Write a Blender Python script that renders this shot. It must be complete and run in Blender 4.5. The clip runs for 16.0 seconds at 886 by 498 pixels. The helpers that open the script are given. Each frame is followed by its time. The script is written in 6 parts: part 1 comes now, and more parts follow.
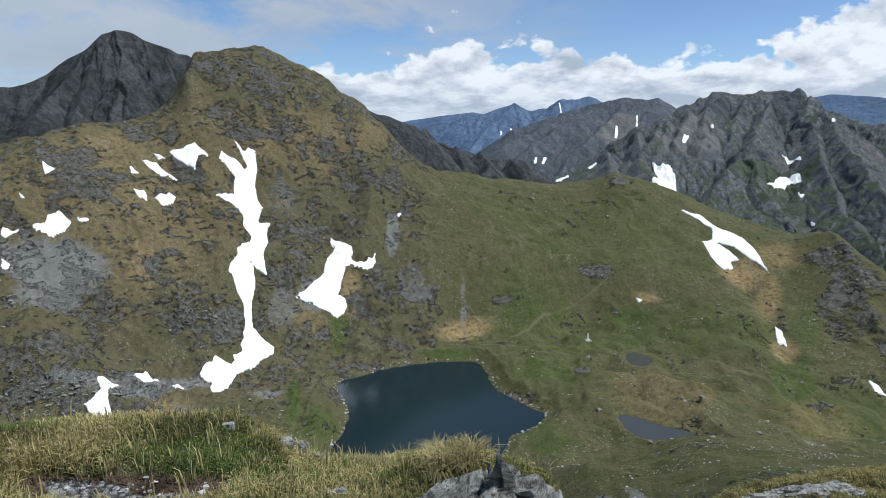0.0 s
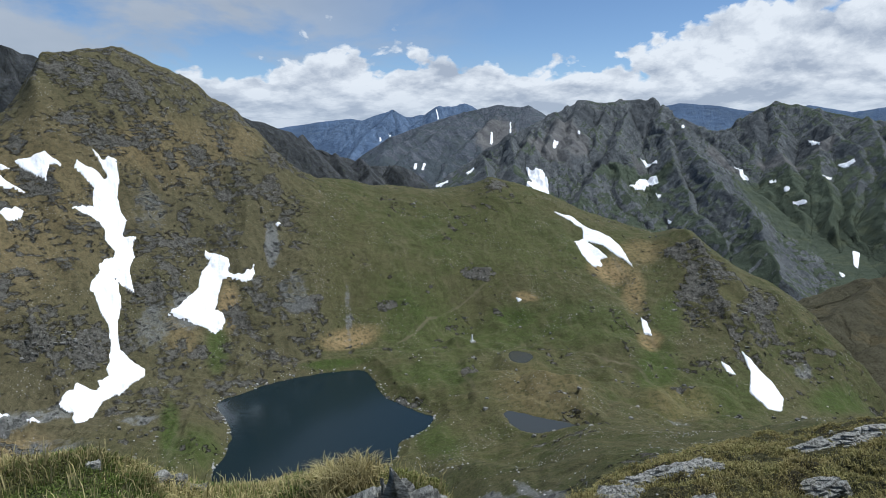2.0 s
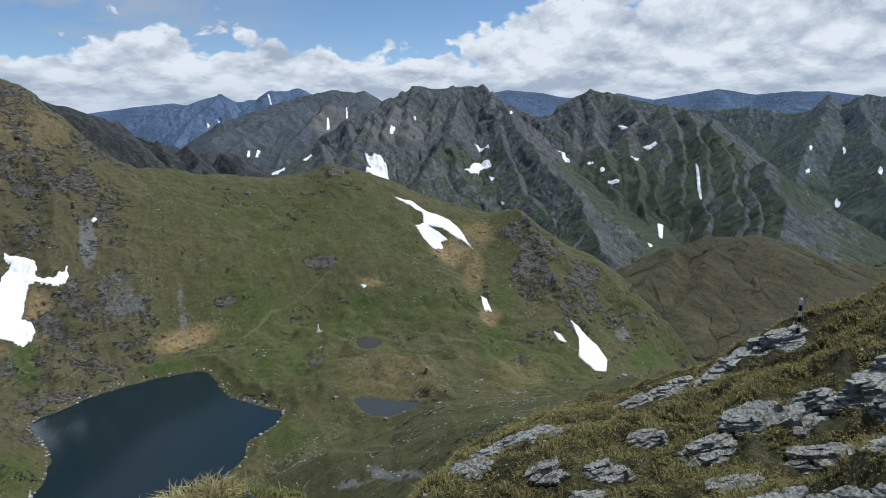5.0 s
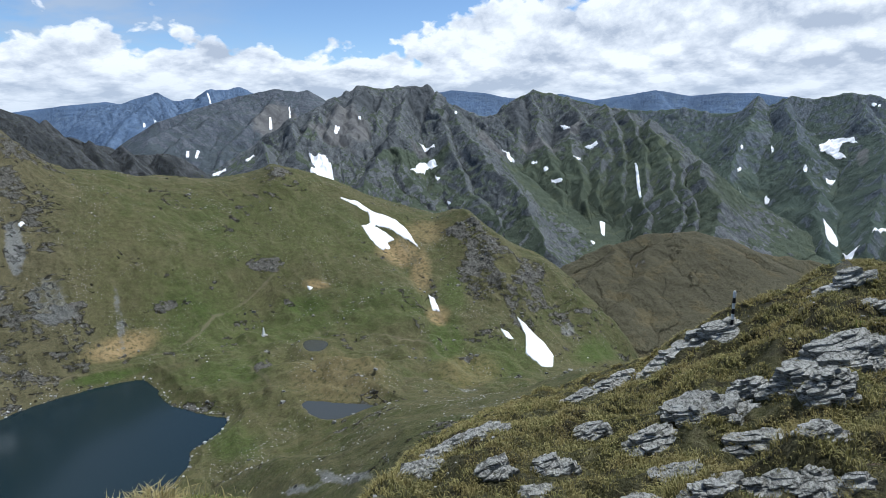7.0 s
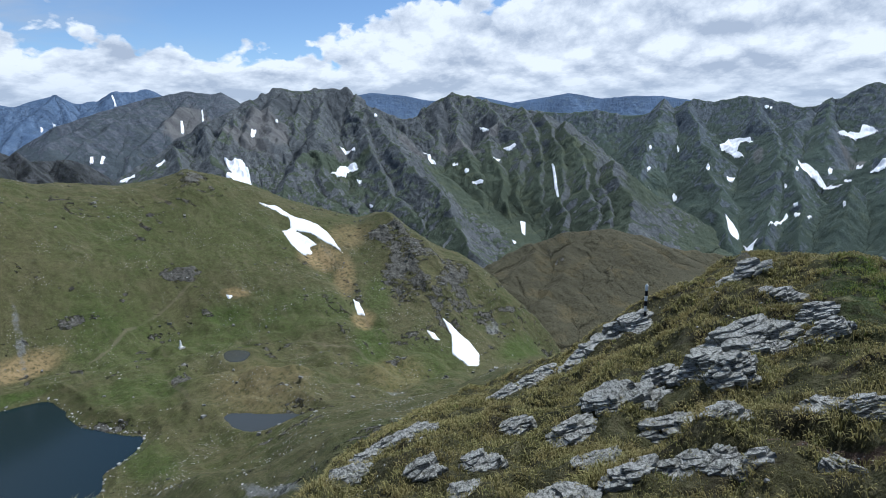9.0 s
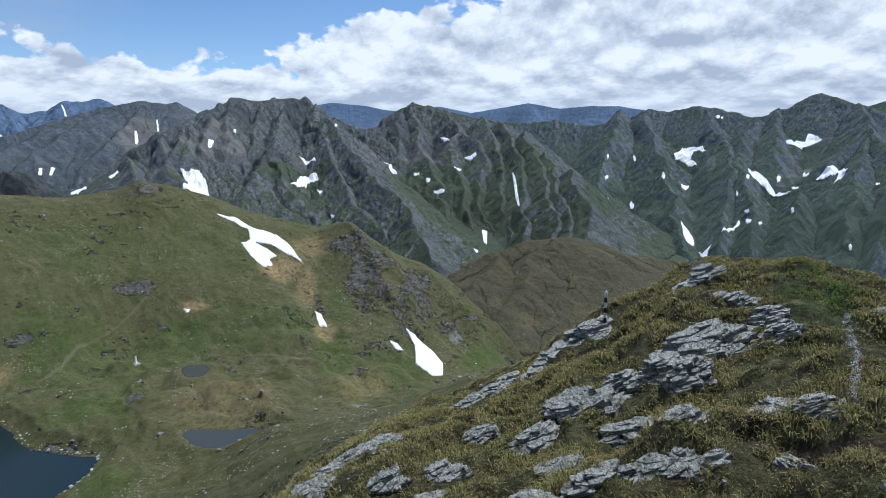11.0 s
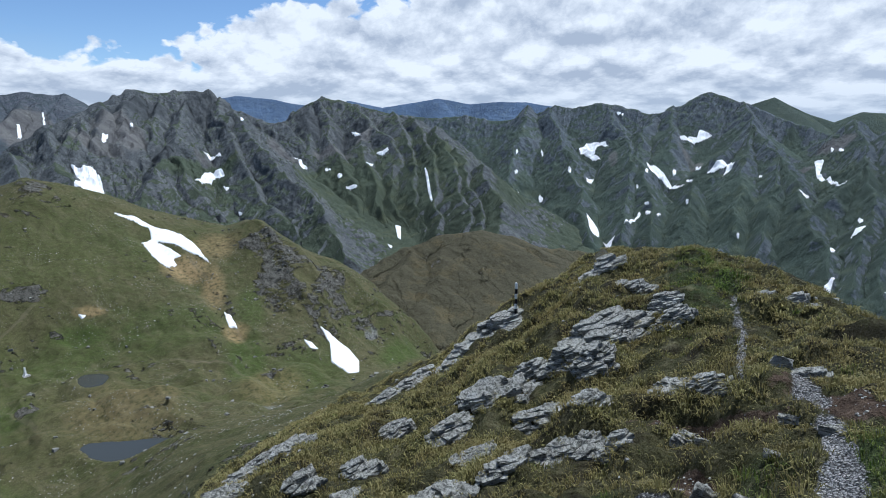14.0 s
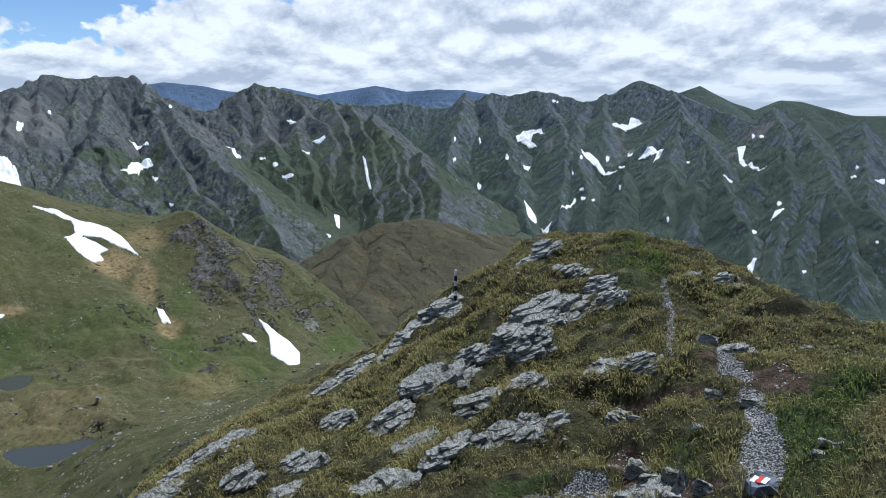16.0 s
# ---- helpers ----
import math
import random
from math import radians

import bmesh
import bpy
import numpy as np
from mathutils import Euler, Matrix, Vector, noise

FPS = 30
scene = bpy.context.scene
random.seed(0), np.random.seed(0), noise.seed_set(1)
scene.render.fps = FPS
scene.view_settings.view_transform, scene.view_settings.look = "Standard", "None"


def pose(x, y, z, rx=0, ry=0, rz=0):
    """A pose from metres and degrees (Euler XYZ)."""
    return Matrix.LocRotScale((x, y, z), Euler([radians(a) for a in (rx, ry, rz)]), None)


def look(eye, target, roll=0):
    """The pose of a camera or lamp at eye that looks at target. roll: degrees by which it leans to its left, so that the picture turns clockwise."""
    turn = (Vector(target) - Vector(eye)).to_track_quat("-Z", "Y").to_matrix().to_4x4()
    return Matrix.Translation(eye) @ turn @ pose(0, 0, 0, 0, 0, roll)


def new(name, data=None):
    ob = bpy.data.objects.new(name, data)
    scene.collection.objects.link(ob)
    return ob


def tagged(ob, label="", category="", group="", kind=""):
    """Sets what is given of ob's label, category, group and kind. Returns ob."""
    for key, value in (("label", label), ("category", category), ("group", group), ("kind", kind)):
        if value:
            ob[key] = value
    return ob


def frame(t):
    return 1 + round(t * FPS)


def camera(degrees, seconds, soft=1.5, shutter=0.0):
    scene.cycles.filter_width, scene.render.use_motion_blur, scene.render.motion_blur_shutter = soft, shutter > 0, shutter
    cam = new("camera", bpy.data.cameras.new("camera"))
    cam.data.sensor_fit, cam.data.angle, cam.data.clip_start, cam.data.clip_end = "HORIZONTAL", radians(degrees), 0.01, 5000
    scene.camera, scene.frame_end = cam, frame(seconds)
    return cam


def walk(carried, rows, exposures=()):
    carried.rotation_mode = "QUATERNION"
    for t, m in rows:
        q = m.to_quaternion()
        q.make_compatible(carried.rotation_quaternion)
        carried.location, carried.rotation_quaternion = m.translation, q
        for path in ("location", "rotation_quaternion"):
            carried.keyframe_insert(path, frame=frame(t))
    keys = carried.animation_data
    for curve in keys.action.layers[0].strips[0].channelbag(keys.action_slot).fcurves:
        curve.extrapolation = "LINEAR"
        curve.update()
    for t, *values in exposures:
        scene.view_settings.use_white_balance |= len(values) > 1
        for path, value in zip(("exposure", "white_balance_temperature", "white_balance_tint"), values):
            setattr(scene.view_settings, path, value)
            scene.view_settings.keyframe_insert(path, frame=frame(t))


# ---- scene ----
# the camera stands on the crest, 1.8 m over the turf, and turns to the right: seconds, sway, bearing, tilt, roll
EYE = Vector((0, 0, 200.0))
cam = camera(69.86, 16.0, soft=0.75)
TURNS = [
    (0.0, (0.000, -0.000, -0.000), -0.00, -10.80, 0.05),
    (0.5, (-0.005, 0.020, 0.024), 2.68, -10.66, 0.08),
    (1.0, (-0.002, 0.018, 0.016), 6.10, -10.32, -0.06),
    (1.5, (0.009, 0.022, 0.014), 8.22, -10.16, -0.19),
    (2.0, (-0.006, 0.054, 0.017), 10.70, -10.24, -0.05),
    (2.5, (-0.019, 0.112, 0.075), 12.93, -10.34, 0.01),
    (3.0, (-0.029, 0.144, 0.098), 15.72, -10.95, -0.13),
    (3.5, (-0.019, 0.156, 0.107), 18.70, -11.36, -0.07),
    (4.0, (-0.022, 0.161, 0.104), 21.34, -11.60, 0.31),
    (4.5, (-0.030, 0.159, 0.087), 23.49, -11.52, 0.12),
    (7.0, (-0.023, 0.141, 0.080), 29.96, -11.53, -0.02),
    (7.5, (-0.011, 0.111, 0.086), 31.87, -11.18, 0.13),
    (8.0, (-0.044, 0.075, 0.094), 33.78, -11.00, 0.27),
    (8.5, (-0.037, 0.068, 0.079), 35.06, -11.08, 0.32),
    (9.0, (-0.048, 0.062, 0.080), 36.97, -11.32, -0.26),
    (11.5, (-0.020, 0.047, 0.093), 40.94, -10.37, -0.19),
    (12.0, (-0.011, 0.039, 0.085), 41.70, -10.40, -0.16),
    (12.5, (-0.002, 0.032, 0.085), 42.85, -10.38, -0.16),
    (13.0, (-0.010, 0.033, 0.090), 43.74, -10.48, -0.11),
    (13.5, (-0.011, 0.007, 0.092), 46.38, -10.44, 0.09),
    (14.0, (0.001, -0.002, 0.089), 48.33, -10.94, -0.07),
    (14.5, (0.008, -0.002, 0.093), 49.57, -11.21, 0.03),
    (15.0, (0.025, -0.006, 0.094), 50.96, -11.72, 0.03),
    (15.5, (0.035, -0.011, 0.094), 52.72, -12.14, 0.09),
    (16.0, (0.041, -0.022, 0.087), 53.84, -12.02, -0.07),
]


def heading(bearing, tilt):
    b, t = radians(bearing), radians(tilt)
    return Vector((math.sin(b) * math.cos(t), math.cos(b) * math.cos(t), math.sin(t)))


walk(cam, [(t, look(EYE + Vector(s), EYE + Vector(s) + heading(b, e), r)) for t, s, b, e, r in TURNS], [(0, 0.1, 5900, 8), (0.5, -0.04, 5850, 8), (1.5, -0.02, 5850, 8), (4.5, -0.1, 5850, 8), (7, 0.27, 5800, 8), (9, 0.16, 5600, 8), (14, 0.12, 5600, 8), (16, 0.2, 5650, 8)])

# ---- light ----
SUN_BEARING, SUN_HEIGHT = 95.0, 62.0
world = bpy.data.worlds.new("sky")
scene.world = world
world.use_nodes = True
wt = world.node_tree
wt.nodes.clear()


def wn(kind, **values):
    n = wt.nodes.new(kind)
    for k, v in values.items():
        setattr(n, k, v)
    return n


def wmath(op, a, b=None, c=None, clamp=False):
    n = wn("ShaderNodeMath", operation=op, use_clamp=clamp)
    for i, v in enumerate((a, b, c)):
        if v is None:
            continue
        if isinstance(v, (int, float)):
            n.inputs[i].default_value = v
        else:
            wt.links.new(v, n.inputs[i])
    return n.outputs[0]


def wnoise(vector, scale, detail, rough=0.55, dist=0.0):
    n = wn("ShaderNodeTexNoise")
    n.inputs["Scale"].default_value, n.inputs["Detail"].default_value = scale, detail
    n.inputs["Roughness"].default_value, n.inputs["Distortion"].default_value = rough, dist
    wt.links.new(vector, n.inputs["Vector"])
    return n.outputs["Fac"]


def wmix(fac, a, b):
    n = wn("ShaderNodeMix", data_type="RGBA")
    for i, v in ((0, fac), (6, a), (7, b)):
        if isinstance(v, (int, float)):
            n.inputs[i].default_value = v
        elif isinstance(v, tuple):
            n.inputs[i].default_value = (*v, 1)
        else:
            wt.links.new(v, n.inputs[i])
    return n.outputs[2]


nishita = wn("ShaderNodeTexSky", sky_type="NISHITA", sun_disc=False, sun_elevation=radians(SUN_HEIGHT), sun_rotation=radians(SUN_BEARING), altitude=2400, dust_density=0.3, ozone_density=2.5)
direction = wn("ShaderNodeTexCoord").outputs["Generated"]
split = wn("ShaderNodeSeparateXYZ")
wt.links.new(direction, split.inputs[0])
bearing = wmath("ARCTAN2", split.outputs[0], split.outputs[1])
height = wmath("ARCSINE", split.outputs[2])


def ramp(value, lo, hi, stops):
    """stops: (place from lo to hi, level)"""
    n = wn("ShaderNodeValToRGB")
    wt.links.new(wmath("DIVIDE", wmath("SUBTRACT", value, lo), hi - lo), n.inputs[0])
    e = n.color_ramp.elements
    while len(e) < len(stops):
        e.new(0.5)
    for el, (p, v) in zip(e, stops):
        el.position, el.color = (p - lo) / (hi - lo), (v, v, v, 1)
    return n.outputs[0]


# cumulus bank over the ranges, its tops by bearing, and a grey layer high over the first peaks
deg = math.pi / 180
comb = wn("ShaderNodeCombineXYZ")
wt.links.new(bearing, comb.inputs[0])
wt.links.new(wmath("MULTIPLY", height, 1.5), comb.inputs[1])
cell = comb.outputs[0]
flat = wn("ShaderNodeCombineXYZ")
wt.links.new(bearing, flat.inputs[0])
wt.links.new(wmath("MULTIPLY", height, 2.3), flat.inputs[1])


def puffs(scale):
    n = wn("ShaderNodeTexVoronoi", feature="SMOOTH_F1")
    n.inputs["Scale"].default_value, n.inputs["Detail"].default_value, n.inputs["Smoothness"].default_value = scale, 4.0, 0.35
    warp = wn("ShaderNodeVectorMath", operation="ADD")
    shift = wn("ShaderNodeVectorMath", operation="SCALE")
    wt.links.new(wnoise(cell, scale * 1.3, 3.0), shift.inputs[0])
    shift.inputs["Scale"].default_value = 0.5 / scale
    wt.links.new(cell, warp.inputs[0])
    wt.links.new(shift.outputs[0], warp.inputs[1])
    wt.links.new(warp.outputs[0], n.inputs["Vector"])
    return n.outputs["Distance"]


billow, fine = puffs(8.0), puffs(24.0)
tops = ramp(bearing, -60 * deg, 120 * deg, [(-60 * deg, 0.13), (-12 * deg, 0.17), (-4 * deg, 0.225), (6 * deg, 0.235), (18 * deg, 0.215), (26 * deg, 0.215), (32 * deg, 0.262), (40 * deg, 0.305), (60 * deg, 0.37), (110 * deg, 0.38)])
lift = wmath("SUBTRACT", tops, wmath("MULTIPLY", billow, 0.085))
lift = wmath("SUBTRACT", lift, wmath("MULTIPLY", fine, 0.030))
lift = wmath("ADD", lift, wmath("MULTIPLY", wmath("SUBTRACT", wnoise(cell, 30.0, 6.0, 0.6), 0.5), 0.014))
under = wmath("SUBTRACT", lift, height)
bank = wmath("MULTIPLY", under, 90.0, clamp=True)


def heap(lift_by):
    """thickness of the cloud field at a height raised by lift_by; rows close up towards the horizon"""
    row = wmath("LOGARITHM", wmath("MAXIMUM", wmath("ADD", wmath("ADD", height, lift_by), 0.035), 0.01), math.e)
    at = wn("ShaderNodeCombineXYZ")
    wt.links.new(wmath("MULTIPLY", bearing, 3.6), at.inputs[0])
    wt.links.new(wmath("MULTIPLY", row, 0.9), at.inputs[1])
    big, lump = wnoise(at.outputs[0], 1.9, 3.0, 0.5, 0.3), wn("ShaderNodeTexVoronoi", feature="SMOOTH_F1", normalize=True)
    lump.inputs["Scale"].default_value, lump.inputs["Detail"].default_value, lump.inputs["Roughness"].default_value, lump.inputs["Smoothness"].default_value = 4.2, 5.0, 0.6, 0.4
    warp = wn("ShaderNodeVectorMath", operation="MULTIPLY_ADD")
    wt.links.new(wnoise(at.outputs[0], 9.0, 5.0, 0.6), warp.inputs[0])
    warp.inputs[1].default_value = (0.09, 0.09, 0.0)
    wt.links.new(at.outputs[0], warp.inputs[2])
    wt.links.new(warp.outputs[0], lump.inputs["Vector"])
    return wmath("ADD", wmath("MULTIPLY", big, 1.6), wmath("MULTIPLY", lump.outputs["Distance"], -1.9))


below, above = heap(-0.007), heap(0.010)
lit = wmath("SUBTRACT", below, above)
rim = wmath("SUBTRACT", 1.0, wmath("MULTIPLY", under, 16.0, clamp=True))
shade = wmath("ADD", wmath("MULTIPLY_ADD", rim, 0.4, 0.62), wmath("ADD", wmath("MULTIPLY", lit, 2.1), wmath("MULTIPLY_ADD", above, 0.7, -0.25)), clamp=True)
cloud = wmix(shade, (0.42, 0.46, 0.53), (0.84, 0.845, 0.85))
haze = wmath("MULTIPLY", wmath("SUBTRACT", 1.0, wmath("DIVIDE", height, 0.075), clamp=True), 0.6)
cloud = wmix(haze, cloud, (0.46, 0.52, 0.60))
veil = ramp(bearing, -60 * deg, 120 * deg, [(-60 * deg, 0.15), (-44 * deg, 1.0), (-6 * deg, 1.0), (8 * deg, 0.35), (20 * deg, 0.0), (100 * deg, 0.0)])
high = wmath("MULTIPLY", wmath("SUBTRACT", wmath("ADD", wmath("MULTIPLY", wnoise(flat.outputs[0], 3.2, 7.0, 0.55, 0.4), 1.0), wmath("MULTIPLY", height, 0.9)), 0.56), 9.0, clamp=True)
high = wmath("MULTIPLY", high, veil)
grey = wmix(wnoise(flat.outputs[0], 5.0, 6.0), (0.32, 0.36, 0.42), (0.56, 0.58, 0.61))
sky_gain = wn("ShaderNodeVectorMath", operation="SCALE")
wt.links.new(nishita.outputs[0], sky_gain.inputs[0])
sky_gain.inputs["Scale"].default_value = 0.105
sky = wmix(wmath("MULTIPLY", high, 0.9), sky_gain.outputs[0], grey)
sky = wmix(bank, sky, cloud)
back = wn("ShaderNodeBackground")
wt.links.new(sky, back.inputs[0])
back.inputs[1].default_value = 1.0
out = wn("ShaderNodeOutputWorld")
wt.links.new(back.outputs[0], out.inputs[0])

sun = new("sun", bpy.data.lights.new("sun", "SUN"))
sun.data.energy, sun.data.angle, sun.data.color = 5.0, radians(0.53), (1.0, 0.96, 0.9)
b = radians(SUN_BEARING)
sun.matrix_world = look((0, 0, 400), (-math.sin(b) * math.cos(radians(SUN_HEIGHT)), -math.cos(b) * math.cos(radians(SUN_HEIGHT)), 400 - math.sin(radians(SUN_HEIGHT))))


# ---- numbers in two dimensions: noise for relief ----
def lattice(ix, iy, seed):
    h = (ix.astype(np.int64) * 374761393 + iy.astype(np.int64) * 668265263 + seed * 974634541) & 0xFFFFFFFF
    h = ((h ^ (h >> 13)) * 1274126177) & 0xFFFFFFFF
    return ((h ^ (h >> 16)) & 0xFFFF) / 32767.5 - 1.0


def relief(x, y, seed=0):
    """smooth noise from -1 to 1, with cells of one unit"""
    ix, iy = np.floor(x), np.floor(y)
    u, v = x - ix, y - iy
    u, v = u * u * u * (u * (u * 6 - 15) + 10), v * v * v * (v * (v * 6 - 15) + 10)
    a, b = lattice(ix, iy, seed), lattice(ix + 1, iy, seed)
    c, d = lattice(ix, iy + 1, seed), lattice(ix + 1, iy + 1, seed)
    return (a * (1 - u) + b * u) * (1 - v) + (c * (1 - u) + d * u) * v


def fbm(x, y, octaves=5, seed=0, gain=0.5):
    total, amp = 0.0, 1.0
    for k in range(octaves):
        total = total + amp * relief(x * 2.03 ** k + 17.3 * k, y * 2.03 ** k - 9.1 * k, seed + k)
        amp *= gain
    return total


def ridged(x, y, octaves=5, seed=0, gain=0.5):
    total, amp = 0.0, 1.0
    for k in range(octaves):
        total = total + amp * (1 - 2 * np.abs(relief(x * 2.03 ** k + 5.7 * k, y * 2.03 ** k + 3.3 * k, seed + k)))
        amp *= gain
    return total


def smooth(a, b, x):
    t = np.clip((x - a) / (b - a), 0, 1)
    return t * t * (3 - 2 * t)


def from_grid(name, X, Y, Z, material, wrap=False, flip=False, fields=None):
    """one mesh over a grid of rows and columns"""
    n, m = X.shape
    idx = np.arange(n * m).reshape(n, m)
    a, b, c, d = idx[:-1, :-1], idx[:-1, 1:], idx[1:, 1:], idx[1:, :-1]
    quads = np.stack([a, b, c, d], -1).reshape(-1, 4)
    if wrap:
        quads = np.concatenate([quads, np.stack([idx[:-1, -1], idx[:-1, 0], idx[1:, 0], idx[1:, -1]], -1)])
    if flip:
        quads = quads[:, ::-1]
    me = bpy.data.meshes.new(name)
    me.vertices.add(n * m)
    me.vertices.foreach_set("co", np.stack([X, Y, Z], -1).astype(np.float32).ravel())
    me.loops.add(quads.size)
    me.loops.foreach_set("vertex_index", quads.ravel().astype(np.int32))
    me.polygons.add(len(quads))
    me.polygons.foreach_set("loop_start", np.arange(0, quads.size, 4, dtype=np.int32))
    me.polygons.foreach_set("use_smooth", np.ones(len(quads), dtype=bool))
    me.update(calc_edges=True)
    for key, values in (fields or {}).items():
        at = me.attributes.new(key, "FLOAT", "POINT")
        at.data.foreach_set("value", values.astype(np.float32).ravel())
    me.materials.append(material)
    return new(name, me)


# ---- materials ----
class Mat:
    """a node material with short ways to write its nodes"""

    def __init__(self, name, rough=0.8):
        self.m = bpy.data.materials.new(name)
        self.m.use_nodes = True
        self.t = self.m.node_tree
        self.b = self.t.nodes["Principled BSDF"]
        self.b.inputs["Roughness"].default_value = rough
        if rough > 0.5:
            self.b.inputs["Specular IOR Level"].default_value = 0.12
        self.pos = self.t.nodes.new("ShaderNodeNewGeometry")

    def put(self, socket, v):
        if isinstance(v, (int, float)):
            socket.default_value = v
        elif isinstance(v, tuple):
            socket.default_value = (*v, 1) if len(socket.default_value) == 4 else v
        else:
            self.t.links.new(v, socket)

    def noise(self, scale, detail=5, rough=0.55, stretch=None, dist=0.0):
        n = self.t.nodes.new("ShaderNodeTexNoise")
        n.inputs["Scale"].default_value, n.inputs["Detail"].default_value = scale, detail
        n.inputs["Roughness"].default_value, n.inputs["Distortion"].default_value = rough, dist
        v = self.pos.outputs["Position"]
        if stretch:
            q = self.t.nodes.new("ShaderNodeMapping")
            q.inputs["Scale"].default_value = stretch[0]
            q.inputs["Rotation"].default_value = [radians(a) for a in stretch[1]]
            self.t.links.new(v, q.inputs[0])
            v = q.outputs[0]
        self.t.links.new(v, n.inputs["Vector"])
        return n.outputs["Fac"]

    def downhill(self, scale, detail=8, rough=0.65, long=0.22):
        """noise drawn out along the fall of a slope, by its own coordinates"""
        n = self.t.nodes.new("ShaderNodeTexNoise")
        n.inputs["Scale"].default_value, n.inputs["Detail"].default_value, n.inputs["Roughness"].default_value = scale, detail, rough
        n.inputs["Distortion"].default_value = 0.25
        c = self.t.nodes.new("ShaderNodeCombineXYZ")
        self.t.links.new(self.field("along"), c.inputs[0])
        self.t.links.new(self.math("MULTIPLY", self.field("fall"), long), c.inputs[1])
        self.t.links.new(c.outputs[0], n.inputs["Vector"])
        return n.outputs["Fac"]

    def cells(self, scale, feature="F1"):
        n = self.t.nodes.new("ShaderNodeTexVoronoi")
        n.feature = feature
        n.inputs["Scale"].default_value = scale
        self.t.links.new(self.pos.outputs["Position"], n.inputs["Vector"])
        return n

    def math(self, op, a, b=None, c=None, clamp=False):
        n = self.t.nodes.new("ShaderNodeMath")
        n.operation, n.use_clamp = op, clamp
        for i, v in enumerate((a, b, c)):
            if v is not None:
                self.put(n.inputs[i], v)
        return n.outputs[0]

    def step(self, v, lo, hi):
        n = self.t.nodes.new("ShaderNodeMapRange")
        n.interpolation_type = "SMOOTHSTEP"
        n.inputs[1].default_value, n.inputs[2].default_value = lo, hi
        self.put(n.inputs[0], v)
        return n.outputs[0]

    def mix(self, fac, a, b, mode="MIX"):
        n = self.t.nodes.new("ShaderNodeMix")
        n.data_type, n.blend_type = "RGBA", mode
        self.put(n.inputs[0], fac), self.put(n.inputs[6], a), self.put(n.inputs[7], b)
        return n.outputs[2]

    def field(self, key):
        n = self.t.nodes.new("ShaderNodeAttribute")
        n.attribute_name = key
        return n.outputs["Fac"]

    def up(self):
        n = self.t.nodes.new("ShaderNodeSeparateXYZ")
        self.t.links.new(self.pos.outputs["Normal"], n.inputs[0])
        return n.outputs[2]

    def relief(self, heights, strength=1.0):
        """heights: (value, distance) pairs, chained"""
        last = None
        for v, d in heights:
            n = self.t.nodes.new("ShaderNodeBump")
            n.inputs["Strength"].default_value, n.inputs["Distance"].default_value = strength, d
            self.put(n.inputs["Height"], v)
            if last:
                self.t.links.new(last, n.inputs["Normal"])
            last = n.outputs[0]
        self.t.links.new(last, self.b.inputs["Normal"])

    def colour(self, v):
        self.put(self.b.inputs["Base Color"], v)
        return self


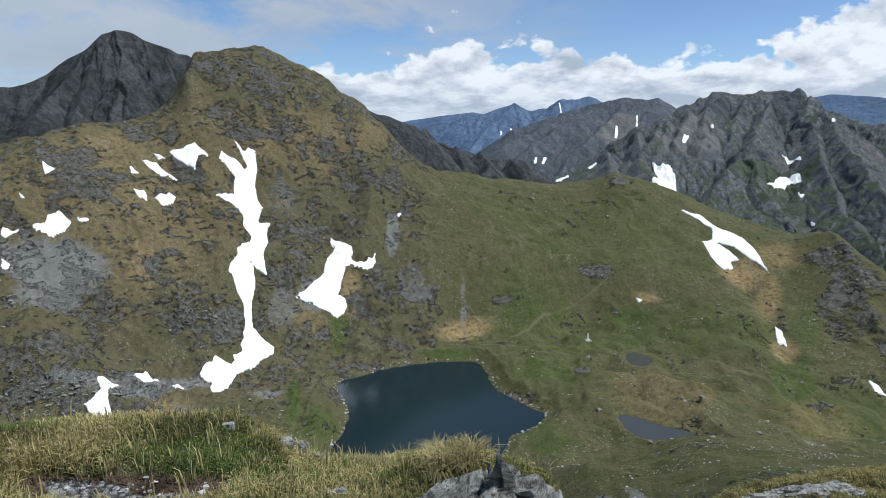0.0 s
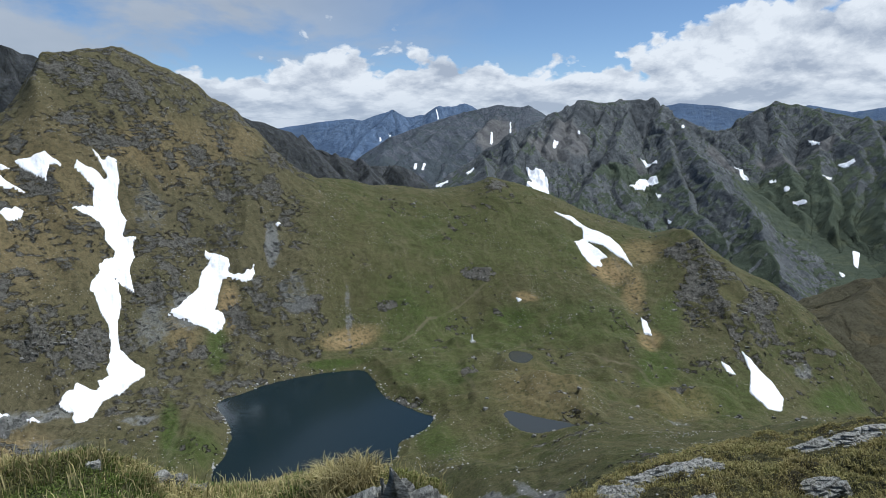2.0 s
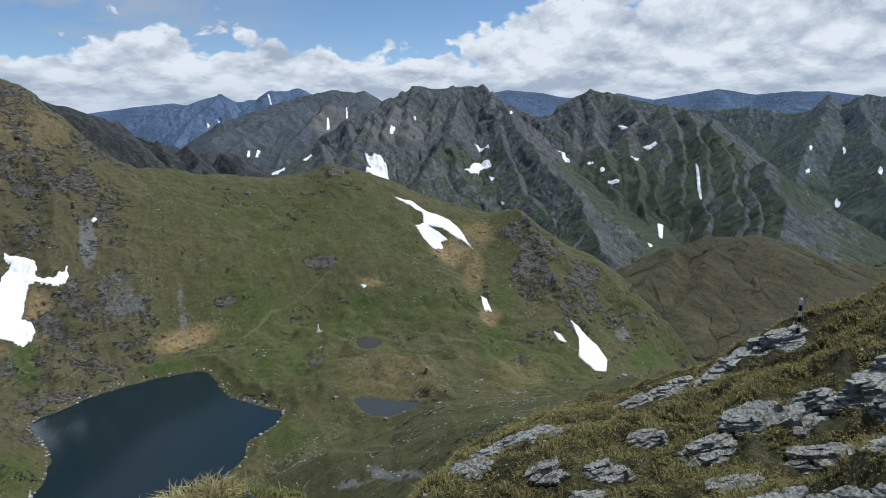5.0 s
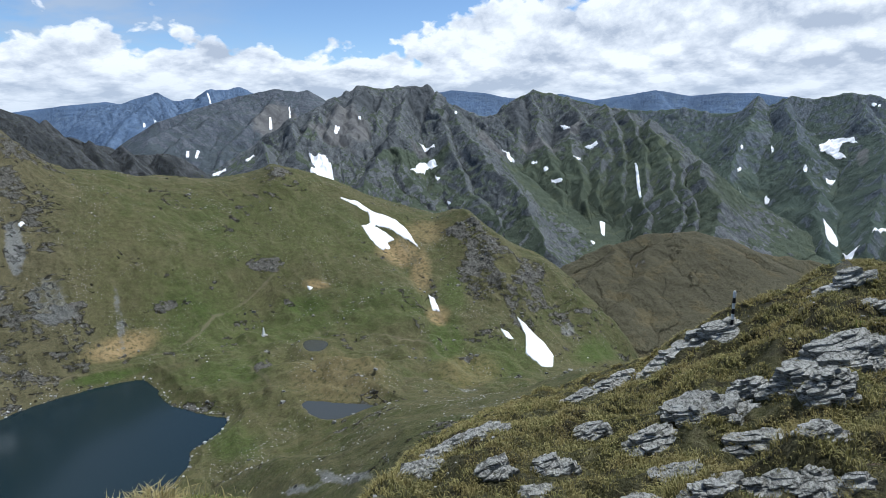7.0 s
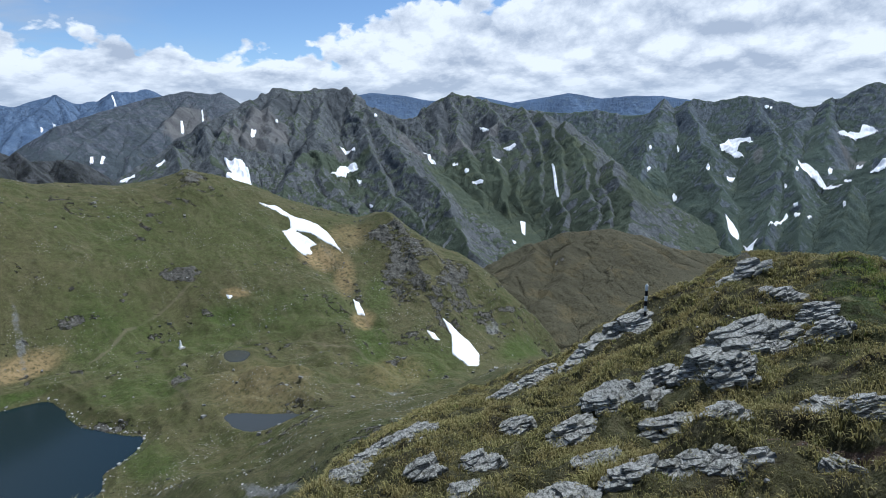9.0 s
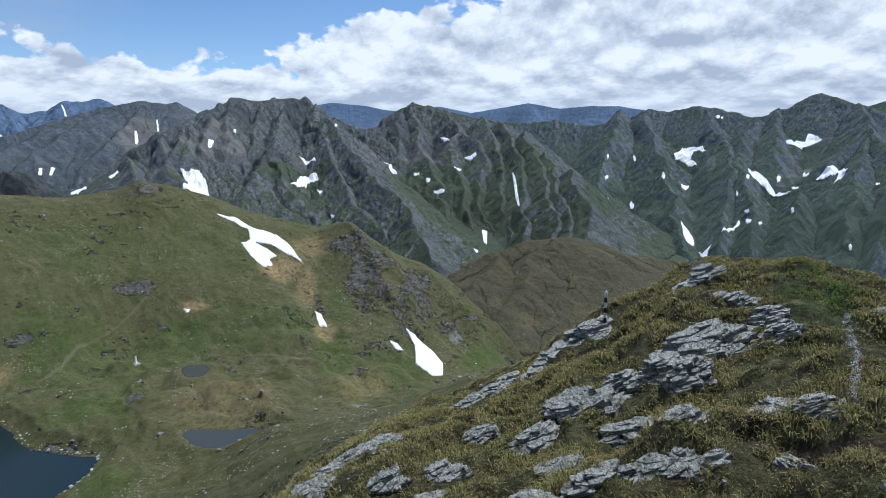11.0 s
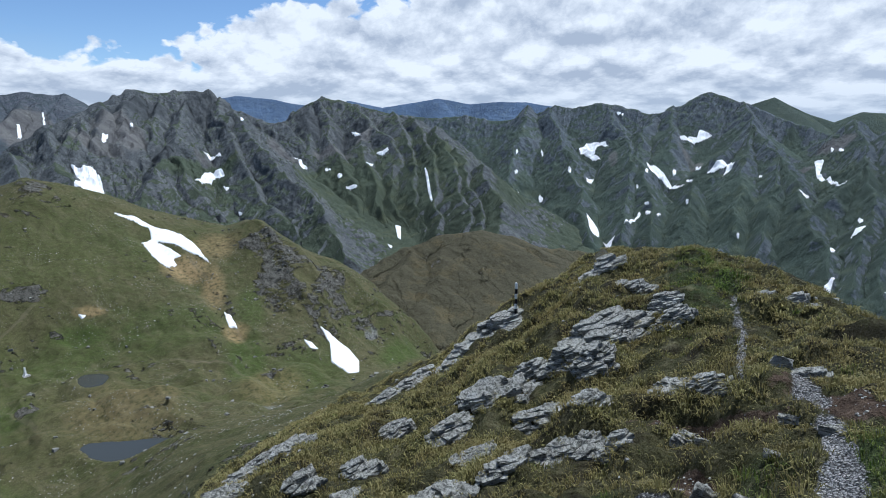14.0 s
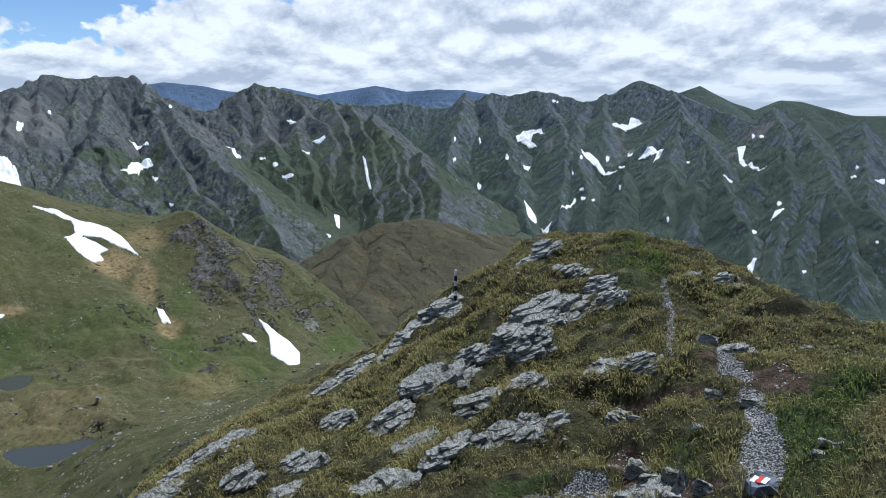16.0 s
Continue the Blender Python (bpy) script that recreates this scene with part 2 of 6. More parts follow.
def ground_material():
    k = Mat("alpine_ground", 0.92)
    far, mid, near = k.noise(0.012, 6), k.noise(0.09, 6), k.noise(3.5, 6, 0.6)
    grain, crumbs = k.noise(0.28, 9, 0.72), k.noise(1.6, 7, 0.7)
    wide = k.noise(0.021, 7, 0.6, None, 0.6)
    grass = k.mix(k.step(far, 0.38, 0.62), (0.070, 0.071, 0.027), (0.050, 0.060, 0.018))
    grass = k.mix(k.step(mid, 0.35, 0.7), grass, (0.086, 0.080, 0.036))
    grass = k.mix(k.field("brown"), grass, (0.096, 0.084, 0.047))
    grass = k.mix(k.math("MULTIPLY", k.field("lush"), 0.85, clamp=True), grass, (0.040, 0.076, 0.010))
    grass = k.mix(k.math("MULTIPLY", k.field("close"), 0.55), grass, (0.056, 0.050, 0.022))
    grass = k.mix(k.field("turf"), grass, (0.036, 0.056, 0.015))
    grass = k.mix(k.step(grain, 0.36, 0.60), k.mix(0.42, grass, (0.018, 0.017, 0.009)), grass)
    pits = k.noise(0.5, 5, 0.75)
    grass = k.mix(k.math("MULTIPLY", k.step(pits, 0.44, 0.36), 0.45), grass, (0.016, 0.018, 0.008))
    grass = k.mix(k.math("MULTIPLY", k.step(pits, 0.56, 0.68), 0.3), grass, (0.20, 0.18, 0.10))
    heath = k.math("MULTIPLY", k.step(k.noise(1.1, 6, 0.62), 0.50, 0.62), k.field("close"))
    grass = k.mix(k.math("MULTIPLY", heath, 0.85), grass, (0.022, 0.018, 0.010))
    grass = k.mix(k.step(crumbs, 0.50, 0.72), grass, k.mix(0.6, grass, (0.22, 0.20, 0.11)))
    grass = k.mix(k.math("MULTIPLY", k.step(crumbs, 0.46, 0.34), 0.6), grass, (0.018, 0.020, 0.008))
    straw = k.math("MULTIPLY", k.field("straw"), k.step(grain, 0.3, 0.6))
    grass = k.mix(straw, grass, (0.28, 0.20, 0.10))
    rock = k.mix(k.step(grain, 0.34, 0.60), (0.020, 0.020, 0.016), (0.125, 0.120, 0.100))
    rock = k.mix(k.step(crumbs, 0.48, 0.70), rock, (0.20, 0.19, 0.165))
    scree = k.mix(k.step(crumbs, 0.35, 0.65), (0.085, 0.088, 0.080), (0.21, 0.208, 0.19))
    jitter = k.math("ADD", k.math("MULTIPLY", k.math("SUBTRACT", k.noise(0.085, 9, 0.68, ((1.0, 1.0, 3.2), (16, -14, 0))), 0.5), 1.7), k.math("MULTIPLY", k.math("SUBTRACT", wide, 0.5), 2.2))
    streaks = k.downhill(0.11, 7, 0.68, 0.3)
    jitter = k.math("ADD", jitter, k.math("MULTIPLY", k.math("SUBTRACT", streaks, 0.5), 1.0))
    grass = k.mix(k.math("MULTIPLY", k.step(streaks, 0.5, 0.7), 0.3), grass, (0.145, 0.13, 0.075))
    grass = k.mix(k.math("MULTIPLY", k.step(streaks, 0.44, 0.32), 0.3), grass, (0.03, 0.034, 0.014))
    stony = k.step(k.math("ADD", k.math("MULTIPLY", k.field("rock"), 0.72), jitter), 0.46, 0.52)
    base = k.mix(stony, grass, rock)
    base = k.mix(k.step(k.math("ADD", k.math("MULTIPLY", k.field("scree"), 0.9), k.math("MULTIPLY", jitter, 0.7)), 0.35, 0.75), base, scree)
    specks = k.cells(0.42)
    stones = k.math("MULTIPLY", k.step(specks.outputs["Distance"], 0.24, 0.15), k.step(k.noise(0.035, 4), 0.5, 0.62))
    base = k.mix(stones, base, (0.25, 0.24, 0.215))
    base = k.mix(k.math("MULTIPLY", k.field("trail"), 0.45), base, (0.17, 0.145, 0.10))
    soil = k.mix(k.step(near, 0.35, 0.65), (0.050, 0.032, 0.022), (0.12, 0.085, 0.06))
    base = k.mix(k.step(k.math("ADD", k.field("soil"), k.math("MULTIPLY", k.math("SUBTRACT", near, 0.5), 1.2)), 0.45, 0.65), base, soil)
    chips = k.cells(30.0)
    gravel = k.mix(chips.outputs["Color"], (0.20, 0.20, 0.20), (0.46, 0.455, 0.445))
    gravel = k.mix(k.step(chips.outputs["Distance"], 0.4, 0.65), gravel, (0.09, 0.088, 0.085))
    on = k.step(k.math("ADD", k.field("gravel"), k.math("MULTIPLY", k.math("SUBTRACT", near, 0.5), 1.0)), 0.4, 0.6)
    base = k.mix(on, base, gravel)
    k.colour(base)
    crack = k.math("MULTIPLY_ADD", stony, 0.92, 0.08)
    k.relief([(k.math("MULTIPLY", k.noise(0.16, 9, 0.68), crack), 4.5), (k.math("MULTIPLY", grain, k.math("MULTIPLY_ADD", stony, 0.7, 0.3)), 1.3), (crumbs, 0.5), (near, 0.06), (k.math("MULTIPLY", chips.outputs["Distance"], on), -0.03)], 1.0)
    return k.m


def mountain_material(name, grassy, rocky, pale, line=0.55):
    k = Mat(name, 0.9)
    far, mid = k.noise(0.004, 6), k.noise(0.02, 7, 0.6)
    fine, rills = k.noise(0.07, 7, 0.7), k.downhill(0.035, 7, 0.66, 0.16)
    turf = k.mix(k.step(far, 0.35, 0.65), grassy, tuple(c * 0.75 for c in grassy))
    turf = k.mix(k.math("MULTIPLY", k.step(mid, 0.5, 0.68), 0.5), turf, tuple(c * f for c, f in zip(grassy, (1.35, 1.2, 0.95))))
    mixed = k.math("ADD", k.math("MULTIPLY", rills, 0.55), k.math("MULTIPLY", fine, 0.45))
    stone = k.mix(k.step(mixed, 0.46, 0.60), rocky, pale)
    stone = k.mix(k.step(mixed, 0.38, 0.47), tuple(c * 0.5 for c in rocky), stone)
    bare = k.math("ADD", k.field("bare"), k.math("ADD", k.math("MULTIPLY", k.math("SUBTRACT", mid, 0.5), 0.7), k.math("MULTIPLY", k.math("SUBTRACT", mixed, 0.5), 1.6)))
    base = k.mix(k.step(bare, line - 0.10, line + 0.10), turf, stone)
    speck = k.noise(0.11, 6, 0.75)
    base = k.mix(k.math("MULTIPLY", k.step(k.noise(0.22, 5, 0.7), 0.50, 0.38), 0.55), base, tuple(c * 0.4 for c in grassy))
    loose = k.math("ADD", k.field("mscree"), k.math("MULTIPLY", k.math("SUBTRACT", mid, 0.5), 0.9))
    base = k.mix(k.step(k.math("ADD", k.field("mgreen"), k.math("MULTIPLY", k.math("SUBTRACT", mid, 0.5), 1.2)), 0.35, 0.75), base, turf)
    base = k.mix(k.step(k.math("ADD", k.field("mdark"), k.math("MULTIPLY", k.math("SUBTRACT", mid, 0.5), 1.4)), 0.4, 0.7), base, tuple(c * 0.72 for c in rocky))
    scree = k.mix(k.step(rills, 0.4, 0.6), (0.105, 0.105, 0.105), (0.14, 0.138, 0.133))
    k.colour(k.mix(k.step(loose, 0.35, 0.7), base, scree))
    k.relief([(rills, 9.0), (k.noise(0.03, 9, 0.7), 11.0), (speck, 3.0)], 0.9)
    return k.m


def snow_material():
    k = Mat("old_snow", 0.55)
    dirt = k.math("MULTIPLY", k.step(k.noise(0.12, 6, 0.6), 0.48, 0.75), 0.35)
    k.colour(k.mix(dirt, (0.88, 0.885, 0.90), (0.62, 0.60, 0.56)))
    k.relief([(k.noise(0.10, 6, 0.6), 1.2), (k.noise(0.6, 4), 0.3)], 0.6)
    return k.m


def water_material(name, colour):
    k = Mat(name, 0.14)
    k.colour(colour)
    k.b.inputs["IOR"].default_value = 1.33
    k.relief([(k.noise(0.5, 4, 0.6), 0.06)], 0.5)
    return k.m


GROUND, SNOW, WATER = ground_material(), snow_material(), water_material("deep_water", (0.006, 0.016, 0.021))
SHALLOW = water_material("shallow_water", (0.045, 0.048, 0.043))


# ---- the ground: ridge and valley lines as (bearing, distance, height), clockwise round the stand ----
EDGE = [(-37.3, 4.2, 198.07), (-31.5, 4.2, 198.02), (-25, 4.1, 198.01), (-20.3, 4.1, 197.99), (-16.9, 4, 197.9), (-14.4, 4, 197.77),
    (-11.2, 4, 197.71), (-5.8, 3.8, 197.75), (-1.9, 3.6, 197.9), (0.9, 3.5, 197.98), (4.2, 3.4, 198.03), (6.5, 3.3, 198.06), (9.8, 3.4, 197.95),
    (10.6, 3.4, 197.84), (26.4, 29.2, 183.47), (30.8, 31.7, 183.44), (34.9, 34, 183.53), (38.6, 33, 184.87), (42.8, 31.8, 186.58), (48.8, 30.1, 188.86),
    (52, 29, 190.65), (56.3, 28, 192.19), (59.9, 28, 193.46), (62.9, 28, 194.44), (66.4, 28, 194.86), (70.3, 27, 195.27), (74.6, 25.2, 195.16),
    (79.2, 22, 194.89), (83.6, 19, 194.96), (87.7, 16.6, 195.14), (90, 15.5, 195.42)]
HILL_CREST = [(-34.6, 665, 183), (-32.4, 674, 193), (-29, 700, 202), (-27.1, 714, 200), (-25.2, 728, 206), (-23.9, 743, 215), (-22.6, 759, 234),
    (-21.5, 772, 257), (-20.5, 784, 275), (-18.4, 793, 288), (-16, 798, 292), (-13.7, 803, 280), (-10.9, 808, 262), (-9.1, 806, 242), (-7.1, 798, 228),
    (-4.7, 787, 192), (-3, 780, 167), (-1.7, 784, 156)]
HILL_CREST += [(-0.5, 788, 150), (1.8, 797, 146), (4.4, 807, 136), (9.9, 830, 130), (12.8, 841, 133), (14.9, 850, 144), (17.1, 846, 136),
    (20.4, 839, 119), (23.6, 833, 100), (26.7, 819, 90), (29.2, 803, 83), (30.8, 793, 90), (32.3, 783, 86), (33.9, 773, 70), (36, 760, 54),
    (39.1, 729, 40), (41.7, 703, 25), (44.3, 677, 2), (46.9, 651, -22)]

# spurs and gullies of the slopes: width, height, and the line they follow
FORMS = {
    "ground": [
        (11, -7, [(-199.5, 639), (-188.6, 625), (-180.6, 600), (-177.2, 557), (-170.8, 531)]),
        (14, -4, [(-164.5, 506), (-169.2, 454)]),
        (18, -4, [(-101.4, 605), (-104.4, 587), (-106, 563)]),
        (16, 9, [(-152.8, 619), (-143.7, 600), (-144.1, 576)]),
        (22, 9, [(-205, 577), (-192.6, 534), (-178.1, 498)]),
        (12, 10, [(-267, 708), (-262, 665)]),
        (28, 10, [(-89, 698), (-74.8, 674), (-77.8, 644)]),
        (14, -6, [(-24.1, 689), (-53.9, 631), (-76.5, 576)]),
        (22, 8, [(-304, 539), (-258, 535), (-211, 492)]),
        (25, -6, [(-312, 474), (-254, 444)]),
        (18, -6, [(-256, 597), (-218, 570)]),
        (18, 8, [(-268, 417), (-241, 400)]),
        (14, 6, [(-209, 486), (-189.5, 464)]),
        (25, 6, [(-179.7, 704), (-162.3, 673)]),
        (18, 4, [(-264, 620), (-208, 650)]),
        (16, -7, [(289, 695), (299, 625), (294, 537), (281, 493)]),
        (0.2, -0.32, [(11.53, 4.71), (11.39, 3.96), (10.89, 2.78), (10.38, 1.87)]),
        (0.3, -0.22, [(9.45, 3.6), (9.05, 2.5)]),
        (16, 10, [(400, 645), (392, 583), (367, 514)]),
        (14, 9, [(419, 600), (400, 529), (364, 471)]),
        (16, 6, [(441, 543), (441, 485), (435, 444)]),
        (16, 7, [(148.4, 443), (168.7, 425), (192.9, 416)]),
        (10, 4, [(159.3, 402), (162.5, 389)]),
        (12, 5, [(118.5, 552), (133.8, 544)]),
        (12, 3, [(63, 531), (86.8, 492)]),
        (10, 3, [(93.6, 447), (110, 417)]),
        (14, 5, [(224, 493), (221, 442)]),
        (14, 4, [(-27.5, 567), (-7.8, 572)]),
        (9, -4, [(167.5, 512), (129, 483)]),
        (22, 4, [(208, 784), (213, 676), (206, 619)]),
        (16, -3, [(45.7, 686), (14.1, 586)]),
        (30, 4, [(53.1, 686), (24.9, 583)]),
        (12, 5, [(-72.2, 538), (-59.5, 512)]),
        (8, 3, [(-143.2, 439), (-127.4, 442)]),
        (10, 4, [(-101.7, 450), (-82.8, 386)]),
    ],
}

# patches of cover on the ground: centre, half axes, level
BLOBS = {}
BLOBS["lush"] = [
    (-104.8, 418, 6.5, 2.4, 13.4, -58.3, 0.9),
    (-93.6, 547, 9.5, 3.8, 4.6, -31.7, 0.8),
    (3.1, 532, 29.9, 2.3, -0, -5.2, 0.9),
    (89.5, 485, 38.9, -12.1, -5.9, -35, 0.6),
    (158.2, 555, 55.7, -2.3, -12.4, -47.5, 0.5),
    (-84.1, 393, 14.5, 3.9, 5.1, -26, 0.7),
    (271, 465, 17.8, -9.5, -27.8, -47.6, 0.8),
    (246, 540, 54.1, -26, -17.3, -36.8, 0.5),
    (179.4, 579, 23.3, -15, -5.5, -15.8, 0.8),
    (410, 421, 36.4, 3.6, -22.4, -23.9, 0.8),
    (295, 420, 51.1, -11, -29, -41.9, 0.5),
    (92.8, 571, 52.3, -25.6, -14, -72.9, 0.5),
    (65, 385, 14.8, -35.3, -6.5, -34, 0.6),
    (193.1, 692, 151.6, -20.9, -20.5, -64.2, 0.3),
    (318, 534, 15.3, -7.8, -19.9, -33.5, 0.6),
]
BLOBS["straw"] = [
    (19, 567, 29.2, 8.9, -0.4, -12.5, 0.9),
    (-121.5, 550, 14, 5.9, 3.8, -21.6, 0.4),
    (-88.4, 587, 10.4, 2.4, 2.4, -20.1, 0.8),
    (-249, 513, 16.6, 4.4, 9.6, -25, 0.5),
    (-301, 584, 28.2, 34.6, 13.3, -31.6, 0.4),
    (-177.6, 665, 29.8, 19.2, 2.8, -14.8, 0.4),
    (-86.2, 734, 23.4, 21.2, 2.4, -25, 0.3),
    (-190.3, 404, 19.5, 7.7, 12.1, -27.9, 0.5),
    (303, 626, 21.6, -13, -10.6, -21.2, 0.9),
    (198.3, 599, 11.5, -7.7, -2.2, -5.9, 0.8),
    (309, 584, 7.9, -10.8, -18.6, -34.6, 0.7),
    (288, 510, 10.6, -5.5, -7.8, -13.8, 0.8),
    (347, 647, 23.9, -11.6, -13.7, -25.4, 0.5),
    (261, 411, 26.2, -10, -17.8, -28.2, 0.3),
    (154.6, 423, 31.4, -22.4, -19.4, -51.3, 0.3),
    (-268, 562, 90.3, 71.2, 28.1, -73.9, 0.3),
    (-136.7, 694, 64.5, 43, 4.5, -30.8, 0.3),
]
BLOBS["rock"] = [
    (-306, 525, 22.3, 18.1, 8, -19, 0.8),
    (-204, 486, 32.7, 19.1, 4, -13.3, 0.8),
    (-178, 499, 12.8, 16.1, 7, -24.7, 0.9),
    (-133.1, 602, 27.4, 24.1, 4.8, -26.3, 0.8),
    (-74.2, 670, 52.5, 16.3, 3.4, -39.1, 0.7),
    (-94.5, 639, 22.7, 1.8, 2.2, -19, 0.9),
    (-147.1, 566, 16.1, 7.5, 2.5, -12.8, 0.8),
    (-258, 393, 30.6, 16.2, 10, -20.1, 0.8),
    (-300, 430, 16.7, 10.5, 11.8, -21.3, 0.6),
    (-13.2, 599, 13.1, 3.7, 0.1, -3.7, 0.9),
    (64.4, 603, 22.8, 5.3, -0.5, -5.7, 0.8),
    (156.7, 645, 16.3, -5.5, -2.1, -9.9, 0.7),
    (162.6, 399, 9.3, -3.4, -1.2, -3.8, 0.9),
    (-67.8, 502, 26.6, 12.5, 0.7, -6.4, 0.8),
    (-265, 677, 16, -25.7, 9.5, -28.5, 0.8),
    (-121, 756, 31.6, 49.9, 3.1, -22.6, 0.6),
    (371, 552, 28.8, -16.9, -37.4, -56.7, 0.9),
    (387, 612, 33.2, -15.6, -10, -16, 0.9),
    (391, 507, 38.2, 7, -42.1, -56.5, 0.8),
    (426, 486, 29.4, -9.9, -24, -29.1, 0.6),
    (166.2, 398, 11.6, -8.8, -2.7, -5.9, 0.9),
    (114.3, 487, 10.3, 5.7, -7.9, -31, 0.8),
    (274, 431, 14.1, -0.4, -4.7, -7.5, 0.9),
    (161.4, 649, 20.6, -10.9, -3.2, -11.1, 0.6),
    (54.6, 450, 20.1, -17.3, -1.3, -7.3, 0.8),
    (-12.9, 600, 12.1, 2.4, -0.5, -4.8, 0.8),
    (61.4, 603, 21.3, 1.7, -1.4, -7.5, 0.7),
    (474, 469, 54.3, 6.3, -24.1, -25.5, 0.5),
]
BLOBS["scree"] = [
    (-299, 479, 41.6, 24.4, 8.9, -19.1, 1),
    (-296, 458, 24.6, 20.7, 9.2, -17.4, 0.8),
    (-217, 429, 57.7, 36.6, 4.2, -10.3, 0.9),
    (-117.4, 570, 20.8, 13.5, 2.9, -17.8, 0.9),
    (-142.6, 544, 17.3, 11, 4.2, -21.1, 0.7),
    (-52.3, 650, 9.2, 2.7, 1.8, -27.5, 1),
    (-29.8, 604, 19.4, -1.8, 1.2, -29.7, 0.6),
    (-160.6, 633, 19.8, 11.2, 5.3, -27, 0.6),
    (-129.5, 435, 19.3, 4, 1.9, -7.3, 0.8),
    (-167.9, 406, 31.9, -2.3, 9.7, -24.9, 0.6),
    (19.7, 591, 4.4, -0.1, -1, -36.9, 0.6),
    (239, 376, 8.6, -7, -7.5, -11.9, 0.6),
    (185.9, 249, -17.2, -41.1, -3.3, -4.5, 0.6),
    (407, 459, 12, -1.3, -10.7, -12.6, 0.6),
    (43.6, 121.9, -0.4, -22.4, -2.5, -6.9, 0.8),
    (45, 98.1, -35.4, -85, -1.1, -2.4, 0.7),
    (38.2, 134.2, 3.8, -10.2, -1.1, -3.6, 0.7),
]
BLOBS["gravel"] = [
    (8.4, 3.3, -0.1, -0.45, -0.3, -0.1, 1),
    (16.5, 4.6, -1.6, -0.7, -0.1, -0.25, 0.5),
    (-1.6, 2.98, 0.45, 0.05, 0.03, -0.14, 0.8),
    (8.1, 1, -0, -0.3, -1, -0.2, 1),
    (9.1, 1.2, -0.4, -0.3, -0.9, -0.2, 1),
    (10.2, 1.5, -0.1, -0.3, -0.5, -0.1, 0.8),
    (11.8, 2.1, -1, -0.6, -1.1, -0.2, 0.7),
    (14.2, 3.9, 0.1, -0.1, -2.4, -0.7, 0.8),
    (17.6, 5.1, -0.4, -0.3, -2.2, -0.7, 0.5),
    (8.3, 3.4, 0, -0.5, -0.2, -0.1, 1),
    (8.2, 4, -0.1, -0.5, -0.2, -0.1, 0.7),
    (-1.9, 3.1, 0.3, 0, 0, -0.1, 0.7),
]
BLOBS["soil"] = [
    (9.15, 3.1, -0.2, -0.65, -0.45, -0.15, 1),
    (11.1, 3.4, -0.3, -1.5, -0.25, -0.05, 1),
    (-1.65, 3.05, 0.6, 0.1, 0.05, -0.22, 1),
    (11, 1.5, -0.8, -0.9, -0.9, -0.2, 0.9),
    (11.2, 3.8, -0.2, -1, -0.1, -0, 1),
    (8, 2.1, -0.7, -1, -0.5, -0.2, 0.9),
    (11.1, 4.6, 0.1, -0.7, -0.1, -0.1, 0.7),
    (12.2, 2.5, 0.5, -0.4, -0.5, -0.1, 0.6),
    (-1.9, 3.1, 0.4, 0.1, 0.1, -0.1, 1),
    (-0.7, 3.3, 0.2, 0.1, 0, -0, 0.6),
]
BLOBS["turf"] = [
    (8.4, 0.5, -0.2, -0.7, -2.1, -0.2, 1),
    (19.9, 6.7, -0.3, -1.6, -3.4, -1.2, 0.9),
    (8.4, 4.5, 0.2, -0.6, -0.4, -0.2, 0.9),
    (8.6, 1.9, -0.3, -0.5, -0.7, -0.2, 0.6),
    (10, 0.2, -0, -0.4, -1.1, -0.1, 0.8),
    (-1.5, 3.4, 0.4, 0, 0.1, -0.2, 0.6),
    (-0.5, 3.5, 0.3, -0.1, 0, -0.3, 0.7),
]
BLOBS["mscree"] = [
    (880, 2229, 72.2, -81.9, -55.5, -121.8, 1),
    (780, 2144, 85.9, -86.2, -22.3, -54.4, 0.7),
    (1372, 2012, 69.4, -28, -45.4, -65.2, 0.8),
    (1577, 1977, 53.5, -93.8, -26.3, -33.1, 0.8),
    (1738, 1969, 100.6, 23.8, -28.4, -32.8, 0.7),
    (1095, 2061, 43.6, -46.2, -23.9, -42.2, 0.6),
    (859, 3118, 140.8, 3, -56.1, -169.6, 0.8),
    (2692, 995, -76.1, -140, -58.8, -25.4, 0.6),
    (2802, 502, -18.1, -90.2, -68.3, -17.4, 0.7),
    (2680, 566, 11.1, -34.9, -21, -6, 0.9),
    (2558, 1292, -6.2, -35.2, -87.2, -48.7, 0.6),
]
BLOBS["mgreen"] = [
    (1038, 1982, 150.4, -44.3, -39.4, -70.6, 0.9),
    (1459, 1716, 104.6, -291, -150.1, -177.6, 0.9),
    (1725, 1557, 63.3, -133.4, -140.8, -132.5, 0.7),
    (1959, 1361, 321, 89.5, -337, -242, 0.9),
    (2938, 682, 50.6, -48.2, -195, -54.3, 0.9),
    (2379, 374, -55.4, -112, -260, -55.5, 0.9),
    (2844, 282, 59.8, -69.4, -309, -44.5, 0.7),
    (2109, 675, 130.2, -299, -243, -85.8, 0.8),
    (2500, 2122, 79, -148.2, -223, -197.8, 0.5),
]
BLOBS["mdark"] = [
    (1014, 2370, 134.6, -7.7, -23.5, -47.9, 1),
    (1255, 2364, 78.2, -20.8, -60.2, -107.3, 0.9),
    (688, 2372, 59.4, -67.4, -28.5, -84.8, 0.9),
    (966, 2089, 55.9, 19.1, -37.1, -70.4, 1),
    (1650, 2225, 21.3, -77.6, -90.6, -121.2, 1),
    (1732, 2040, 88.3, -41, -66.3, -78.9, 0.8),
    (1118, 1614, 49.6, -21.8, -52.9, -74.1, 0.6),
    (2973, 1037, 22.3, -112.9, -109.2, -42.2, 0.5),
]
